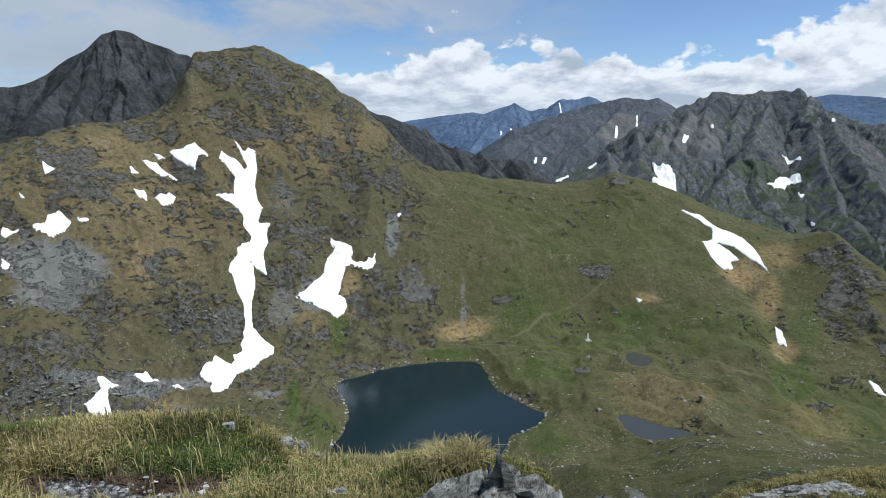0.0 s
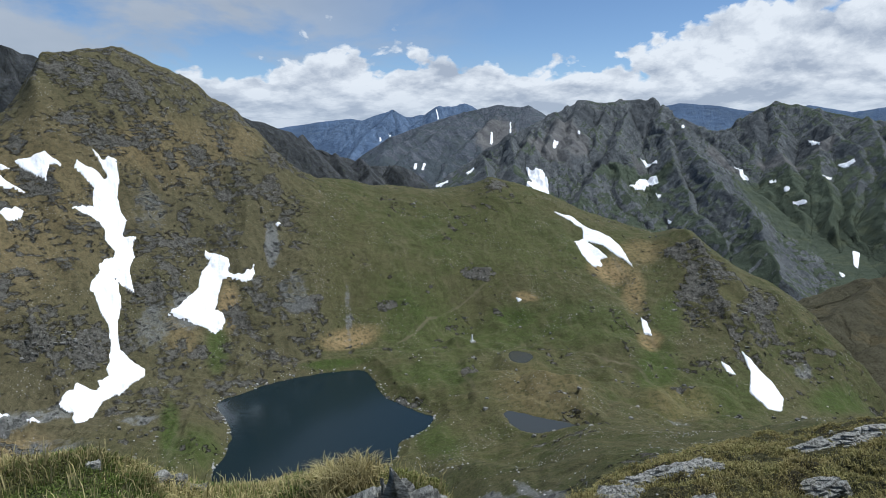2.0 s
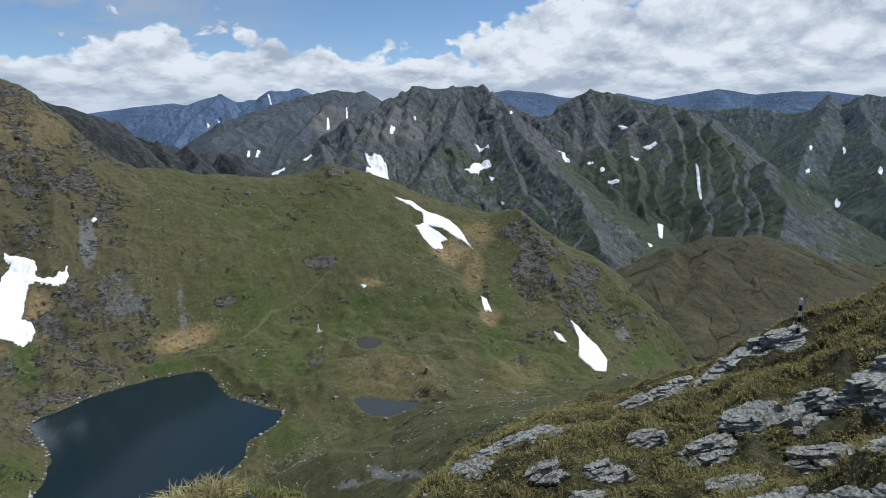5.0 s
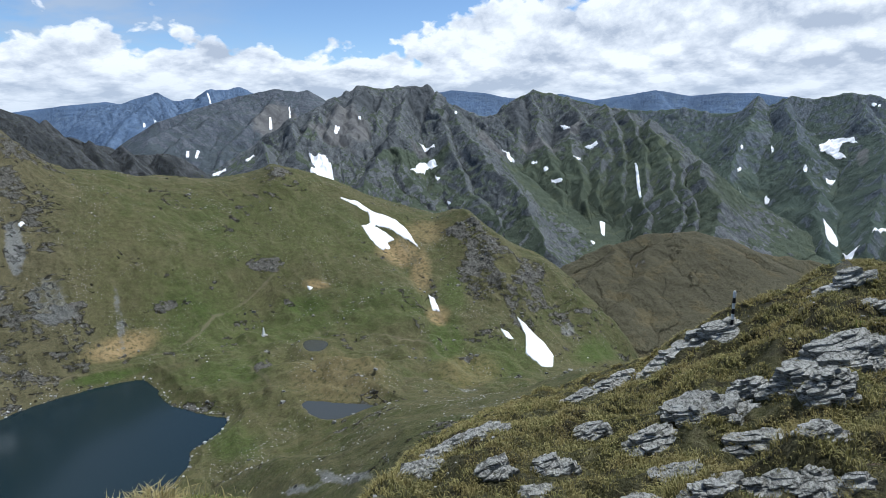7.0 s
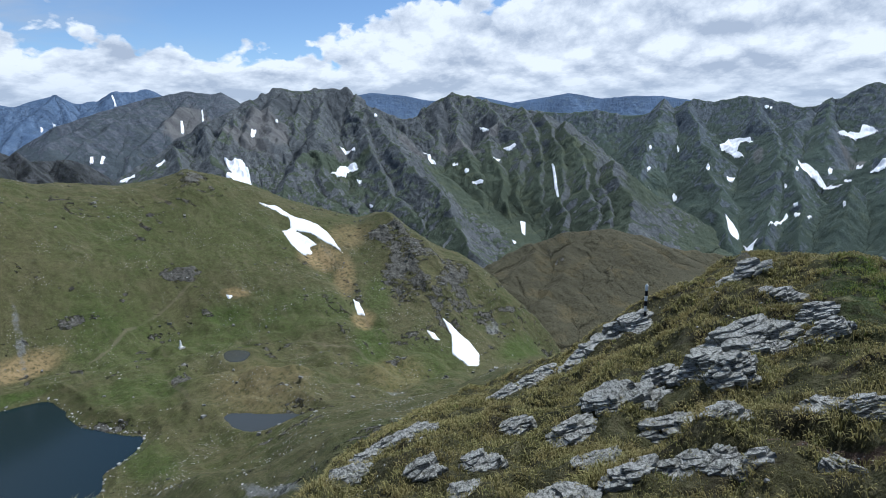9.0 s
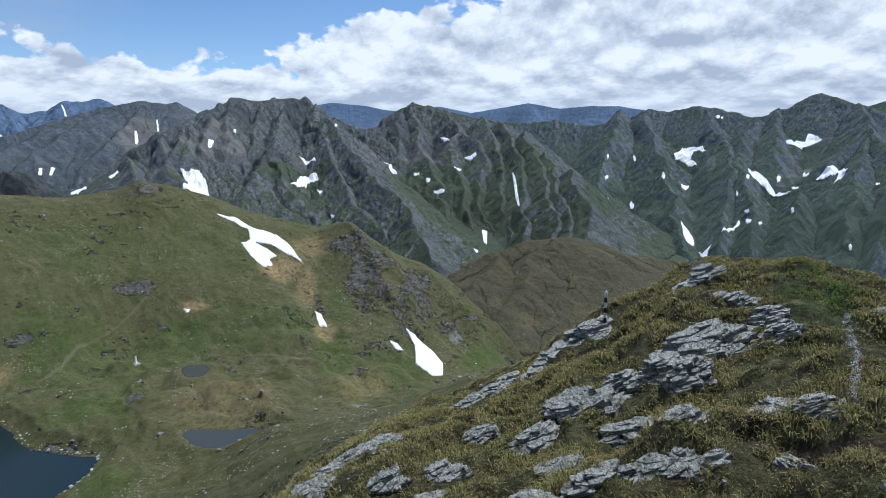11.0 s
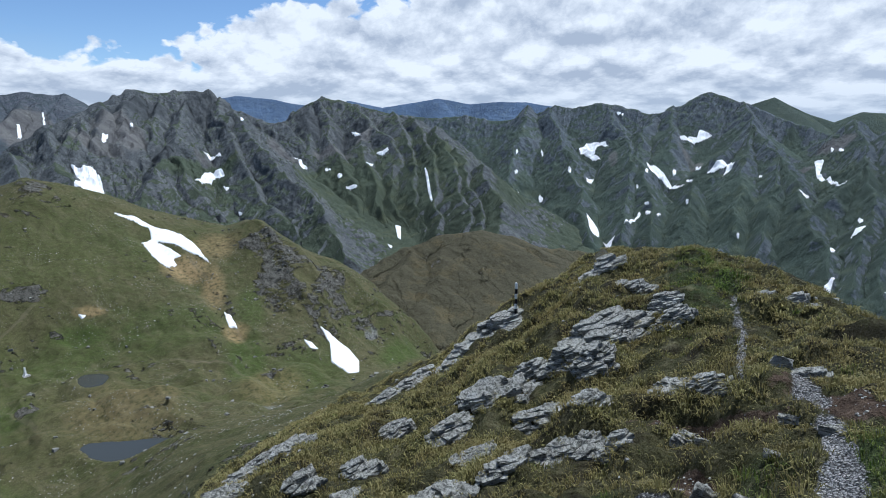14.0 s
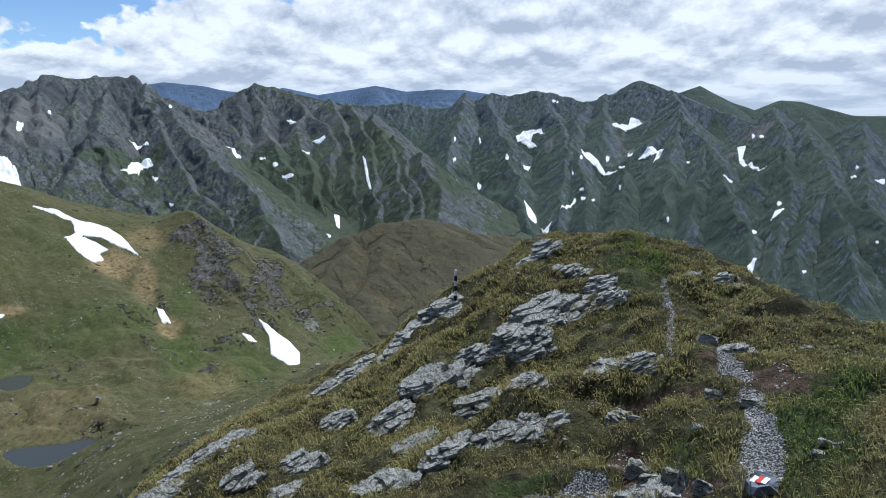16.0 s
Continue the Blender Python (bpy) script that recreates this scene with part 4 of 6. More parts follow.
# ridges that run down from the crests: (bearing, distance, height)
RIDGES = {
    "mountain_4": [
        [(16.18, 2290, 186), (16.95, 2162, 123), (17.95, 2024, 61), (18.65, 1952, 24)],
        [(26.87, 2746, 329), (25.9, 2467, 203), (24.95, 2256, 121), (23.8, 2080, 53), (22.9, 1953, -2), (21.64, 1785, -80)],
        [(25.11, 2284, 135), (26.48, 2140, 47), (28.13, 2001, -35), (29.57, 1875, -102)],
        [(29.13, 2741, 318), (30.38, 2412, 168), (30.91, 2171, 62), (32.28, 1990, -15), (34.95, 1763, -106), (36.76, 1617, -152)],
        [(30.42, 2627, 263), (32.75, 2301, 133), (36.0, 1944, 3), (39.62, 1581, -115)],
        [(22.69, 2641, 318), (22.14, 2467, 233), (21.77, 2327, 162)],
        [(21.01, 2506, 258), (20.62, 2387, 203), (20.0, 2287, 155)],
        [(24.56, 2673, 311), (24.1, 2495, 223), (23.65, 2349, 153)],
        [(19.36, 2414, 222), (18.72, 2263, 156), (18.2, 2180, 119)],
        [(18.44, 2372, 208), (17.67, 2228, 148), (17.03, 2158, 120)],
        [(13.92, 2160, 134), (14.65, 2043, 79), (14.95, 1931, 22)],
        [(31.04, 2498, 203), (33.71, 2052, -4), (36.24, 1742, -115)],
    ],
    "mountain_5": [
        [(37.52, 2945, 321), (37.87, 2685, 187), (39.19, 2459, 86), (39.71, 2350, 29)],
        [(36.37, 2893, 294), (36.02, 2695, 191), (36.27, 2579, 125)],
        [(40.5, 2890, 294), (42.01, 2704, 203), (41.19, 2552, 137), (41.42, 2365, 45), (42.07, 2184, -45), (43.23, 1962, -162)],
        [(42.01, 2704, 203), (43.67, 2590, 159), (44.05, 2476, 103), (43.59, 2337, 31)],
        [(44.1, 2823, 268), (45.27, 2503, 128), (45.98, 2191, -15), (46.62, 1922, -134)],
        [(45.78, 2748, 249), (47.25, 2392, 107), (47.97, 2101, -14), (48.22, 1865, -122)],
        [(47.75, 2585, 203), (49.56, 2183, 45), (50.55, 1849, -84)],
        [(49.66, 2369, 123), (50.88, 2051, 2), (51.97, 1766, -108)],
        [(51.87, 2189, 74), (52.74, 1942, -19), (53.66, 1719, -105)],
        [(39.42, 2286, -17), (40.47, 2098, -102), (42.56, 1949, -172)],
        [(35.35, 2419, 45), (37.79, 2224, -45), (40.38, 2032, -133), (42.05, 1941, -171)],
        [(43.09, 2340, 31), (44.42, 2141, -68), (45.01, 1961, -151)],
    ],
    "mountain_6": [
        [(56.12, 3411, 307), (54.64, 3001, 128), (54.4, 2666, -3), (55.43, 2386, -109), (57.26, 2149, -195)],
        [(57.7, 3398, 303), (58.22, 3146, 200), (59.76, 2843, 88), (60.07, 2535, -25), (60.7, 2273, -117), (61.77, 2104, -174)],
        [(62.26, 3362, 301), (64.14, 3009, 167), (64.71, 2714, 62), (64.32, 2463, -32), (64.1, 2283, -95), (63.78, 2118, -161)],
        [(66.7, 3224, 251), (65.58, 3008, 167), (64.98, 2798, 87), (66.4, 2372, -48), (66.68, 2065, -162)],
        [(68.21, 3314, 300), (67.83, 3069, 205), (67.21, 2831, 110)],
        [(72.74, 3259, 309), (74.24, 2948, 205), (76.11, 2619, 100), (77.67, 2351, 17), (78.9, 2130, -54), (79.62, 1944, -114), (79.18, 1729, -190)],
        [(74.25, 2937, 200), (72.97, 2780, 137), (71.68, 2676, 90)],
        [(74.25, 2937, 200), (73.8, 2573, 69), (73.48, 2273, -39), (72.54, 2092, -111), (71.28, 1955, -169)],
        [(76.11, 2619, 100), (75.97, 2250, -33), (75.57, 2007, -126), (75.04, 1886, -173)],
        [(81.03, 2992, 232), (80.99, 2859, 187), (81.92, 2629, 120), (82.26, 2500, 79), (82.71, 2200, -15), (82.17, 1938, -106), (81.05, 1733, -177)],
        [(82.26, 2500, 79), (81.09, 2361, 29), (80.19, 2258, -12)],
        [(82.86, 2847, 185), (84.18, 2570, 108), (84.86, 2320, 31), (85.36, 2200, -3), (86.69, 2090, -31), (89.15, 1922, -72)],
        [(85.36, 2200, -3), (84.48, 2004, -70), (83.41, 1849, -129), (83.02, 1700, -177)],
        [(85.36, 2200, -3), (86.77, 1911, -88), (87.94, 1693, -150), (87.45, 1547, -195)],
        [(69.97, 2451, 0), (69.16, 2238, -80), (69.09, 2021, -159)],
        [(86.57, 2789, 174), (87.33, 2357, 33), (88.98, 1915, -103)],
    ],
    "mountain_3": [
        [(49.5, 1325, -24), (48.09, 1218, -49), (47.43, 1109, -79), (46.21, 1025, -97)],
        [(52.93, 1365, -37), (51.85, 1229, -70), (51.24, 1122, -98)],
        [(45.54, 1232, -43), (43.29, 1120, -63), (42.03, 1014, -87)],
        [(56.29, 1371, -58), (55.51, 1241, -90), (54.68, 1149, -111)],
    ],
    "mountain_8": [
        [(16.25, 3495, 348), (13.81, 3232, 205), (11.27, 2961, 79), (10.11, 2809, 0)],
        [(13.95, 3468, 335), (10.68, 3238, 232), (7.81, 2997, 128), (5.86, 2821, 46)],
        [(18.08, 3516, 339), (16.85, 3247, 192), (15.12, 2998, 67)],
        [(11.14, 3350, 276), (8.27, 3163, 197), (5.32, 2988, 128)],
    ],
    "mountain_9": [
        [(6.49, 4210, 357), (7.03, 4033, 224), (6.57, 3826, 91)],
        [(6.49, 4210, 357), (4.3, 4014, 224), (2.32, 3797, 91)],
        [(9.9, 4233, 374), (8.72, 4112, 276), (8.03, 3952, 173)],
        [(12.52, 4250, 394), (11.62, 4155, 294)],
    ],
    "mountain_1": [
        [(-24.67, 969, 320), (-23.96, 929, 270), (-22.81, 881, 229)],
        [(-26.25, 964, 321), (-26.13, 914, 264), (-27.08, 849, 211)],
        [(-28.48, 956, 297), (-30.14, 894, 250), (-32.23, 835, 207)],
        [(-27.66, 961, 308), (-28.3, 904, 259), (-29.69, 845, 214)],
        [(-22.9, 973, 307), (-22.24, 928, 263), (-21.52, 892, 233)],
    ],
    "mountain_2": [
        [(-1.95, 945, 202), (-1.46, 930, 173), (0.3, 889, 143)],
        [(0.81, 974, 174), (1.57, 929, 149), (2.34, 909, 134)],
        [(3.33, 999, 167), (4.1, 956, 144), (4.87, 931, 126)],
        [(6.1, 1015, 153), (7.12, 991, 137), (7.89, 969, 122)],
    ],
}


def mountain(name, crest, depth, foot, material, label, seed, fall=0.85, cell=90.0, ribs=1.0, crags=1.0, bare=0.5, step=0.1, rows=190, wander=22.0):
    """ridges joined into one range: every place lies under its steepest ridge, with ribs and gullies running down from it"""
    a = np.array(crest)
    bearings = np.arange(a[0, 0], a[-1, 0] + step / 2, step)
    rc, zc = line_at(crest, bearings)
    v = np.concatenate([np.linspace(0, 1, rows), np.linspace(1.03, 1.6, 12)])[:, None]
    t = np.radians(bearings)
    R = (rc - depth) + depth * v
    X, Y = R * np.sin(t), R * np.cos(t)
    wx = X + wander * fbm(X / (7 * wander), Y / (7 * wander), 4, seed + 1)
    wy = Y + wander * fbm(X / (7 * wander), Y / (7 * wander), 4, seed + 5)
    best, along, away = np.full(X.shape, -1e9), np.zeros_like(X), np.zeros_like(X)
    start = 0.0
    for order, line in enumerate([crest] + RIDGES.get(name, [])):
        for (b0, r0, z0), (b1, r1, z1) in zip(line, line[1:]):
            ax, ay, bx, by = r0 * math.sin(radians(b0)), r0 * math.cos(radians(b0)), r1 * math.sin(radians(b1)), r1 * math.cos(radians(b1))
            long = math.hypot(bx - ax, by - ay)
            px, py = (X, Y) if order == 0 else (wx, wy)
            q = np.clip(((px - ax) * (bx - ax) + (py - ay) * (by - ay)) / long ** 2, 0, 1)
            d = np.hypot(px - ax - q * (bx - ax), py - ay - q * (by - ay))
            h = z0 + q * (z1 - z0) - fall * (d + 0.0006 * d * d * (1 if order == 0 else 0)) / (1 + d / (14 * cell))
            on = h > best
            best = np.where(on, h, best)
            along = np.where(on, start + q * long, along)
            away = np.where(on, d, away)
            start += long
    rise = smooth(0, 0.7 * cell, away)
    rib = ridged(along / cell + 0.5 * fbm(X / 150, Y / 150, 3, seed + 9), away / cell * 0.3 + seed, 5, seed, 0.6) * (0.6 + 0.5 * relief(X / 170, Y / 170, seed + 21))
    rough = ridged(X / 30, Y / 30, 5, seed + 40, 0.66) * (0.7 + 0.6 * relief(X / 200, Y / 200, seed + 23)) * (0.55 + 0.7 * smooth(-150, 250, best))
    Z = best + ribs * 0.12 * cell * (rib - 0.4) * rise + crags * 3.6 * rough * smooth(0, 30, away) + crags * 5.0 * np.maximum(relief(along / 26, away * 0 + seed, seed + 3), -0.3) * smooth(40, 0, away)
    Z = np.where(Z < foot, foot + 0.3 * (Z - foot), Z)
    Z = np.where(v > 1, np.minimum(Z, zc - 1.0 * (v - 1) * depth), Z)
    HOSTS[name] = (bearings, v[:, 0], Z, rc, depth)
    dzr = np.gradient(Z, axis=0) / np.gradient(R, axis=0)
    dzb = np.gradient(Z, axis=1) / (R * radians(step))
    steep = np.hypot(dzr, dzb)
    field = np.clip((steep - 0.55) * 0.9, -0.3, 0.7) + 0.35 * smooth(-250, 300, Z) + (bare - 0.5)
    ob = from_grid(name, X, Y, Z, material, fields={"bare": field, "along": along, "fall": away, **{k: field_at(k, X, Y) for k in ("mscree", "mgreen", "mdark")}})
    return tagged(ob, label, "mountain", kind="structure")


# GREY and GREEN: own rock and turf colours, tinted bluish for distance haze
GREY = mountain_material("grey_crags", (0.068, 0.086, 0.058), (0.090, 0.099, 0.104), (0.140, 0.147, 0.152), 0.70)
# rock tones darkened to stand for the cloud shadow over mountain_1
SHADED = mountain_material("shaded_crags", (0.060, 0.068, 0.04), (0.042, 0.046, 0.048), (0.085, 0.088, 0.09), 0.4)
BROWN = mountain_material("brown_turf", (0.090, 0.083, 0.050), (0.085, 0.082, 0.068), (0.17, 0.165, 0.15), 0.85)
GREEN = mountain_material("green_flanks", (0.064, 0.088, 0.070), (0.082, 0.100, 0.116), (0.135, 0.150, 0.166), 0.78)
# grey flanks with the bluish haze of distance mixed into all three tones
HAZE_GREY = mountain_material("hazy_grey_flanks", (0.074, 0.090, 0.100), (0.080, 0.092, 0.110), (0.115, 0.125, 0.140), 0.6)
# farthest ranges: the blue is aerial haze painted into the base colours
HAZE_BLUE = mountain_material("haze_blue", (0.092, 0.140, 0.225), (0.10, 0.15, 0.235), (0.13, 0.18, 0.26), 0.6)

mountain("mountain_1", DARK_PEAK, 170, 130, SHADED, "jagged rock peak, cloud shadow painted in its colour", 3, 1.2, 34, 1.1, 1.0, 0.9, 0.1, 120, 6.0)
mountain("mountain_2", ROCKY_RIDGE, 170, 40, SHADED, "dark rocky ridge behind the green hill", 5, 1.0, 34, 1.1, 1.0, 0.7, 0.1, 120, 6.0)
mountain("mountain_3", BROWN_RIDGE, 560, -260, BROWN, "brown grassy ridge", 8, 0.5, 40, 0.7, 0.7, 0.62, 0.1, 130, 12.0)
mountain("mountain_4", MASSIF, 1150, -380, GREY, "grey rocky mountain with snow gullies", 12, 0.92, 55, 0.8, 1.9, 0.74)
mountain("mountain_5", SECOND_PEAK, 1150, -400, GREY, "grey green mountain with steep ribs", 17, 0.95, 50, 0.38, 1.6, 0.58)
mountain("mountain_6", EAST_RANGE, 1850, -460, GREEN, "green mountain range with snowy hollows", 23, 0.98, 55, 0.5, 1.4, 0.62, 0.1, 225)
mountain("mountain_7", PALE_PEAK, 700, 0, GREEN, "pale green peak behind the range", 29, 0.6, 120, 0.5, 0.2, 0.2, 0.2, 60)
mountain("mountain_8", BROAD_MOUNTAIN, 900, -250, HAZE_GREY, "broad grey mountain with snow streaks", 31, 0.75, 90, 0.7, 0.6, 0.6, 0.12, 140)
mountain("mountain_9", DISTANT_RANGE, 700, -200, HAZE_BLUE, "distant rocky range tinted with painted haze", 37, 0.8, 110, 0.9, 0.9, 0.5, 0.12, 110)
mountain("backdrop_1", BLUE_RANGE, 300, 0, HAZE_BLUE, "haze-blue hills on the horizon", 41, 0.6, 150, 0.6, 0.4, 0.2, 0.2, 50)
mountain("backdrop_2", BLUE_RIDGES, 300, 0, HAZE_BLUE, "long haze-blue ridges on the horizon", 43, 0.6, 150, 0.6, 0.4, 0.3, 0.2, 50)


# ---- snow ----
def height_on(host, X, Y):
    """height of a slope under places X, Y"""
    r, b = np.hypot(X, Y), np.degrees(np.arctan2(X, Y))
    if host == "ground":
        b = np.where(b < -41, b + 360, b)
        cols, rows, Z = HOSTS[host]
        row = np.log(np.maximum(r, 0.3))
    else:
        cols, rows, Z, rc, depth = HOSTS[host]
        row = (r - np.interp(b, cols, rc) + depth) / depth
    i = np.clip(np.searchsorted(cols, b) - 1, 0, len(cols) - 2)
    j = np.clip(np.searchsorted(rows, row) - 1, 0, len(rows) - 2)
    u = np.clip((b - cols[i]) / (cols[i + 1] - cols[i]), 0, 1)
    w = np.clip((row - rows[j]) / (rows[j + 1] - rows[j]), 0, 1)
    return (Z[j, i] * (1 - u) + Z[j, i + 1] * u) * (1 - w) + (Z[j + 1, i] * (1 - u) + Z[j + 1, i + 1] * u) * w


def mesh_of(name, verts, faces, material, shade=True):
    me = bpy.data.meshes.new(name)
    me.from_pydata(verts, [], faces)
    me.update()
    if shade:
        me.polygons.foreach_set("use_smooth", np.ones(len(faces), dtype=bool))
    me.materials.append(material)
    return me


def pieces(mask):
    """labels of the connected parts of a mask, largest first"""
    label = np.where(mask, np.arange(mask.size).reshape(mask.shape) + 1, 0)
    while True:
        grown = label.copy()
        for axis, step in ((0, 1), (0, -1), (1, 1), (1, -1)):
            grown = np.maximum(grown, np.where(mask, np.roll(label, step, axis), 0))
        if (grown == label).all():
            break
        label = grown
    ids, counts = np.unique(label[mask], return_counts=True)
    return label, [i for c, i in sorted(zip(counts, ids), reverse=True) if c > 0.12 * counts.max()]


def snow_patch(host, outline):
    loop = np.array(outline, float)
    r, b = np.hypot(*loop.T), np.radians(np.arctan2(loop[:, 0], loop[:, 1]) * 180 / math.pi)
    reach = r.mean()
    step = max(np.ptp(b) / 90, 0.0007)
    bs = np.arange(b.min() - 4 * step, b.max() + 4 * step, step)
    n = int(np.clip(np.ptp(r) / (reach * 0.0012), 16, 240))
    rs = np.linspace(r.min() - 0.05 * np.ptp(r), r.max() + 0.05 * np.ptp(r), n)
    R, B = np.meshgrid(rs, bs, indexing="ij")
    X, Y = R * np.sin(B), R * np.cos(B)
    s = inside_by(loop, X, Y)
    wobble = reach * (0.0012 if host == "ground" else 0.0004)
    s = s + 0.6 * wobble * fbm(X / (wobble * 4), Y / (wobble * 4), 3, 77)
    thick = reach * (0.0025 if host == "ground" else 0.0015)
    Z = height_on(host, X, Y) + thick * (smooth(-0.4 * wobble, wobble * 0.8, s) - 0.25) + 0.25 * thick * fbm(X / (wobble * 7), Y / (wobble * 7), 3, 78)
    label, ids = pieces(s > -wobble * 0.5)
    for piece in ids:
        keep = label == piece
        idx = -np.ones(X.shape, int)
        idx[keep] = np.arange(keep.sum())
        quads = np.stack([idx[:-1, :-1], idx[:-1, 1:], idx[1:, 1:], idx[1:, :-1]], -1).reshape(-1, 4)
        quads = quads[(quads >= 0).all(1)]
        if len(quads) < 4:
            continue
        used = np.unique(quads)
        back = np.zeros(keep.sum(), int)
        back[used] = np.arange(len(used))
        quads = back[quads]
        me = mesh_of("snow_patch", np.stack([X[keep], Y[keep], Z[keep]], -1)[used].tolist(), quads.tolist(), SNOW)
        where = "old white snow lying in a rocky gully" if host == "ground" else "far snow patch in a mountain hollow"
        tagged(new("snow_patch", me), where, "snow", group="snow patches")

# snow left in hollows and gullies: the outline of each
snow_patch("ground", [(-208.6, 643.7), (-200.8, 643.8), (-196.3, 648.3), (-189.7, 648.2), (-186.4, 639.8), (-186.1, 629.8), (-182.3, 621.9), (-175.9, 617.5), (-177.8, 610.9), (-179.2, 607.3), (-168, 610), (-169.7, 602.3), (-165.8, 592.9), (-166.8, 577.6), (-159.5, 559), (-166, 561.4), (-173.6, 565.4), (-167.5, 552.3), (-167.2, 544.6), (-168.3, 538.6), (-165.1, 526), (-170.2, 522.4), (-172.8, 532.2), (-179, 535), (-184.5, 542.4), (-187.7, 542.6), (-188.8, 551.6), (-185.3, 559.9), (-187.9, 569.3), (-182.5, 586.2), (-181.7, 593), (-188.7, 591.9), (-190.3, 598.3), (-200.6, 599.5), (-213.7, 595.4), (-208.8, 601.7), (-200.8, 609.8), (-202.9, 614.4), (-202.2, 620.5), (-208.6, 621.3), (-217.9, 621.7), (-216.8, 627.8), (-212.7, 628), (-203.8, 633.7), (-197.6, 633.8), (-194.7, 635.8), (-198.6, 638.6), (-202.9, 641.2)])
snow_patch("ground", [(-170.6, 527.2), (-165.5, 529.5), (-161.3, 516.6), (-156.3, 515.1), (-150.1, 512.6), (-141.8, 509.2), (-141.1, 502.2), (-146.2, 496.3), (-150.2, 485.7), (-155.2, 479.4), (-160.4, 474.4), (-162.4, 462.4), (-163.9, 448.5), (-166.1, 439.2), (-175.3, 449.4), (-175.5, 454), (-185.5, 455.6), (-184.1, 461.7), (-179.9, 468.6), (-178.6, 474.1), (-174.4, 474.4), (-167.7, 477.4), (-166.8, 481.7), (-168.6, 483.8), (-163.3, 493), (-166.7, 497.4), (-165.5, 504.4), (-167.2, 507.7), (-167, 513.8)])
snow_patch("ground", [(-113, 628.1), (-104.2, 625.9), (-97.2, 624.2), (-91.6, 623.7), (-89.1, 617), (-90.4, 613.8), (-85.8, 612.1), (-77.6, 612.8), (-72.5, 618), (-68.2, 625.7), (-67.1, 619.2), (-69.2, 611.7), (-74.3, 607.6), (-80.9, 607.5), (-89.8, 607.9), (-95.1, 606.8), (-96.3, 598.6), (-97.8, 588.5), (-98.5, 582.2), (-91.9, 580.1), (-89.7, 574.9), (-92.2, 566.2), (-96.7, 561.3), (-103.7, 563.2), (-115.9, 560.3), (-125.8, 559.4), (-134, 557.8), (-127.2, 567.6), (-123.1, 573.8), (-119.3, 581.8), (-114.6, 591.5), (-113.7, 606.7), (-108, 620.2), (-112.2, 623.1)])
snow_patch("ground", [(-241.4, 418), (-237.7, 423.5), (-229.1, 423.3), (-231.5, 412.1), (-228.3, 405.6), (-220.2, 394.4), (-198.1, 367.3), (-198.4, 353.2), (-216.3, 354.8), (-229.9, 360.9), (-222.4, 366), (-228.2, 386.3), (-239.7, 397.1), (-235, 409.9)])
snow_patch("ground", [(-219.3, 442.6), (-207.4, 439.9), (-215.3, 435.6), (-224.2, 433.3)])
snow_patch("ground", [(-199.2, 440), (-190.4, 441.2), (-194.9, 434.5)])
snow_patch("ground", [(-261.9, 610.8), (-252, 616), (-240, 622), (-226.2, 618.4), (-235, 616), (-235.2, 605.5), (-243.1, 606.2), (-254.8, 608.4)])
snow_patch("ground", [(-279.8, 591.7), (-268.8, 597.6), (-246.8, 595.5), (-259.9, 592.8), (-271.1, 589.3)])
snow_patch("ground", [(-272, 605.1), (-262.3, 606.6), (-268.2, 602.4)])
snow_patch("ground", [(-285.1, 580.1), (-277.1, 580.1), (-281.9, 575.9)])
snow_patch("ground", [(-275, 564), (-266.9, 568.8), (-262.3, 561.6), (-270, 561)])
snow_patch("ground", [(-259.8, 568.6), (-251.4, 582), (-244.8, 580.6), (-245.6, 573.1), (-252.7, 566.4)])
snow_patch("ground", [(-315, 502), (-309.1, 508.1), (-299.9, 508.9), (-302.2, 500.4), (-308.3, 492.5), (-318.7, 488.5), (-321.9, 489.9), (-314.4, 496.6)])
snow_patch("ground", [(-299.5, 513.9), (-290.9, 515.8), (-296.2, 511.4)])
snow_patch("ground", [(-335.7, 477.6), (-327.2, 484.2), (-331.8, 474.7), (-333.5, 472.3)])
snow_patch("ground", [(-327.5, 460.7), (-322.5, 462.7), (-321.7, 455.6), (-324.4, 454.6)])
snow_patch("ground", [(-332.9, 530.8), (-323.5, 531.8), (-327, 523)])
snow_patch("ground", [(-337.1, 503.1), (-332.6, 503), (-334.6, 500.8)])
snow_patch("ground", [(-50.4, 668.3), (-43.5, 672), (-47.3, 665.9)])
snow_patch("ground", [(276.3, 733.9), (300.8, 722.6), (310.2, 702.5), (323.9, 691.7), (331.6, 667.1), (326.8, 629.6), (325.9, 616.8), (320.6, 639.1), (313.2, 661.4), (303.4, 678.8), (299.1, 685), (309.3, 645.7), (300.1, 649.2), (299.9, 637.9), (287.5, 636.4), (282.5, 655.1), (284.6, 686), (297.3, 690.3), (302.6, 706.3), (286.6, 722.5)])
snow_patch("ground", [(296.3, 543.7), (299, 535), (292.5, 514.1), (287.6, 520.4)])
snow_patch("ground", [(330.5, 465.7), (333.1, 455.9), (331.1, 443.4), (325.5, 449.4)])
snow_patch("ground", [(353.7, 470.9), (357, 453.2), (361.4, 440.7), (358.4, 421.3), (339.5, 399.8), (330, 402), (329.9, 413.8), (332.2, 428.3), (347.6, 449.1)])
snow_patch("ground", [(189.2, 601.7), (193.7, 597.6), (190.1, 596.3)])
snow_patch("mountain_4", [(671.8, 2062), (694.8, 2039.7), (733, 2065.4), (724.4, 1985.8), (712.5, 1927.6), (647.2, 1875.6), (624.4, 1905.7), (672.6, 1992.4)])
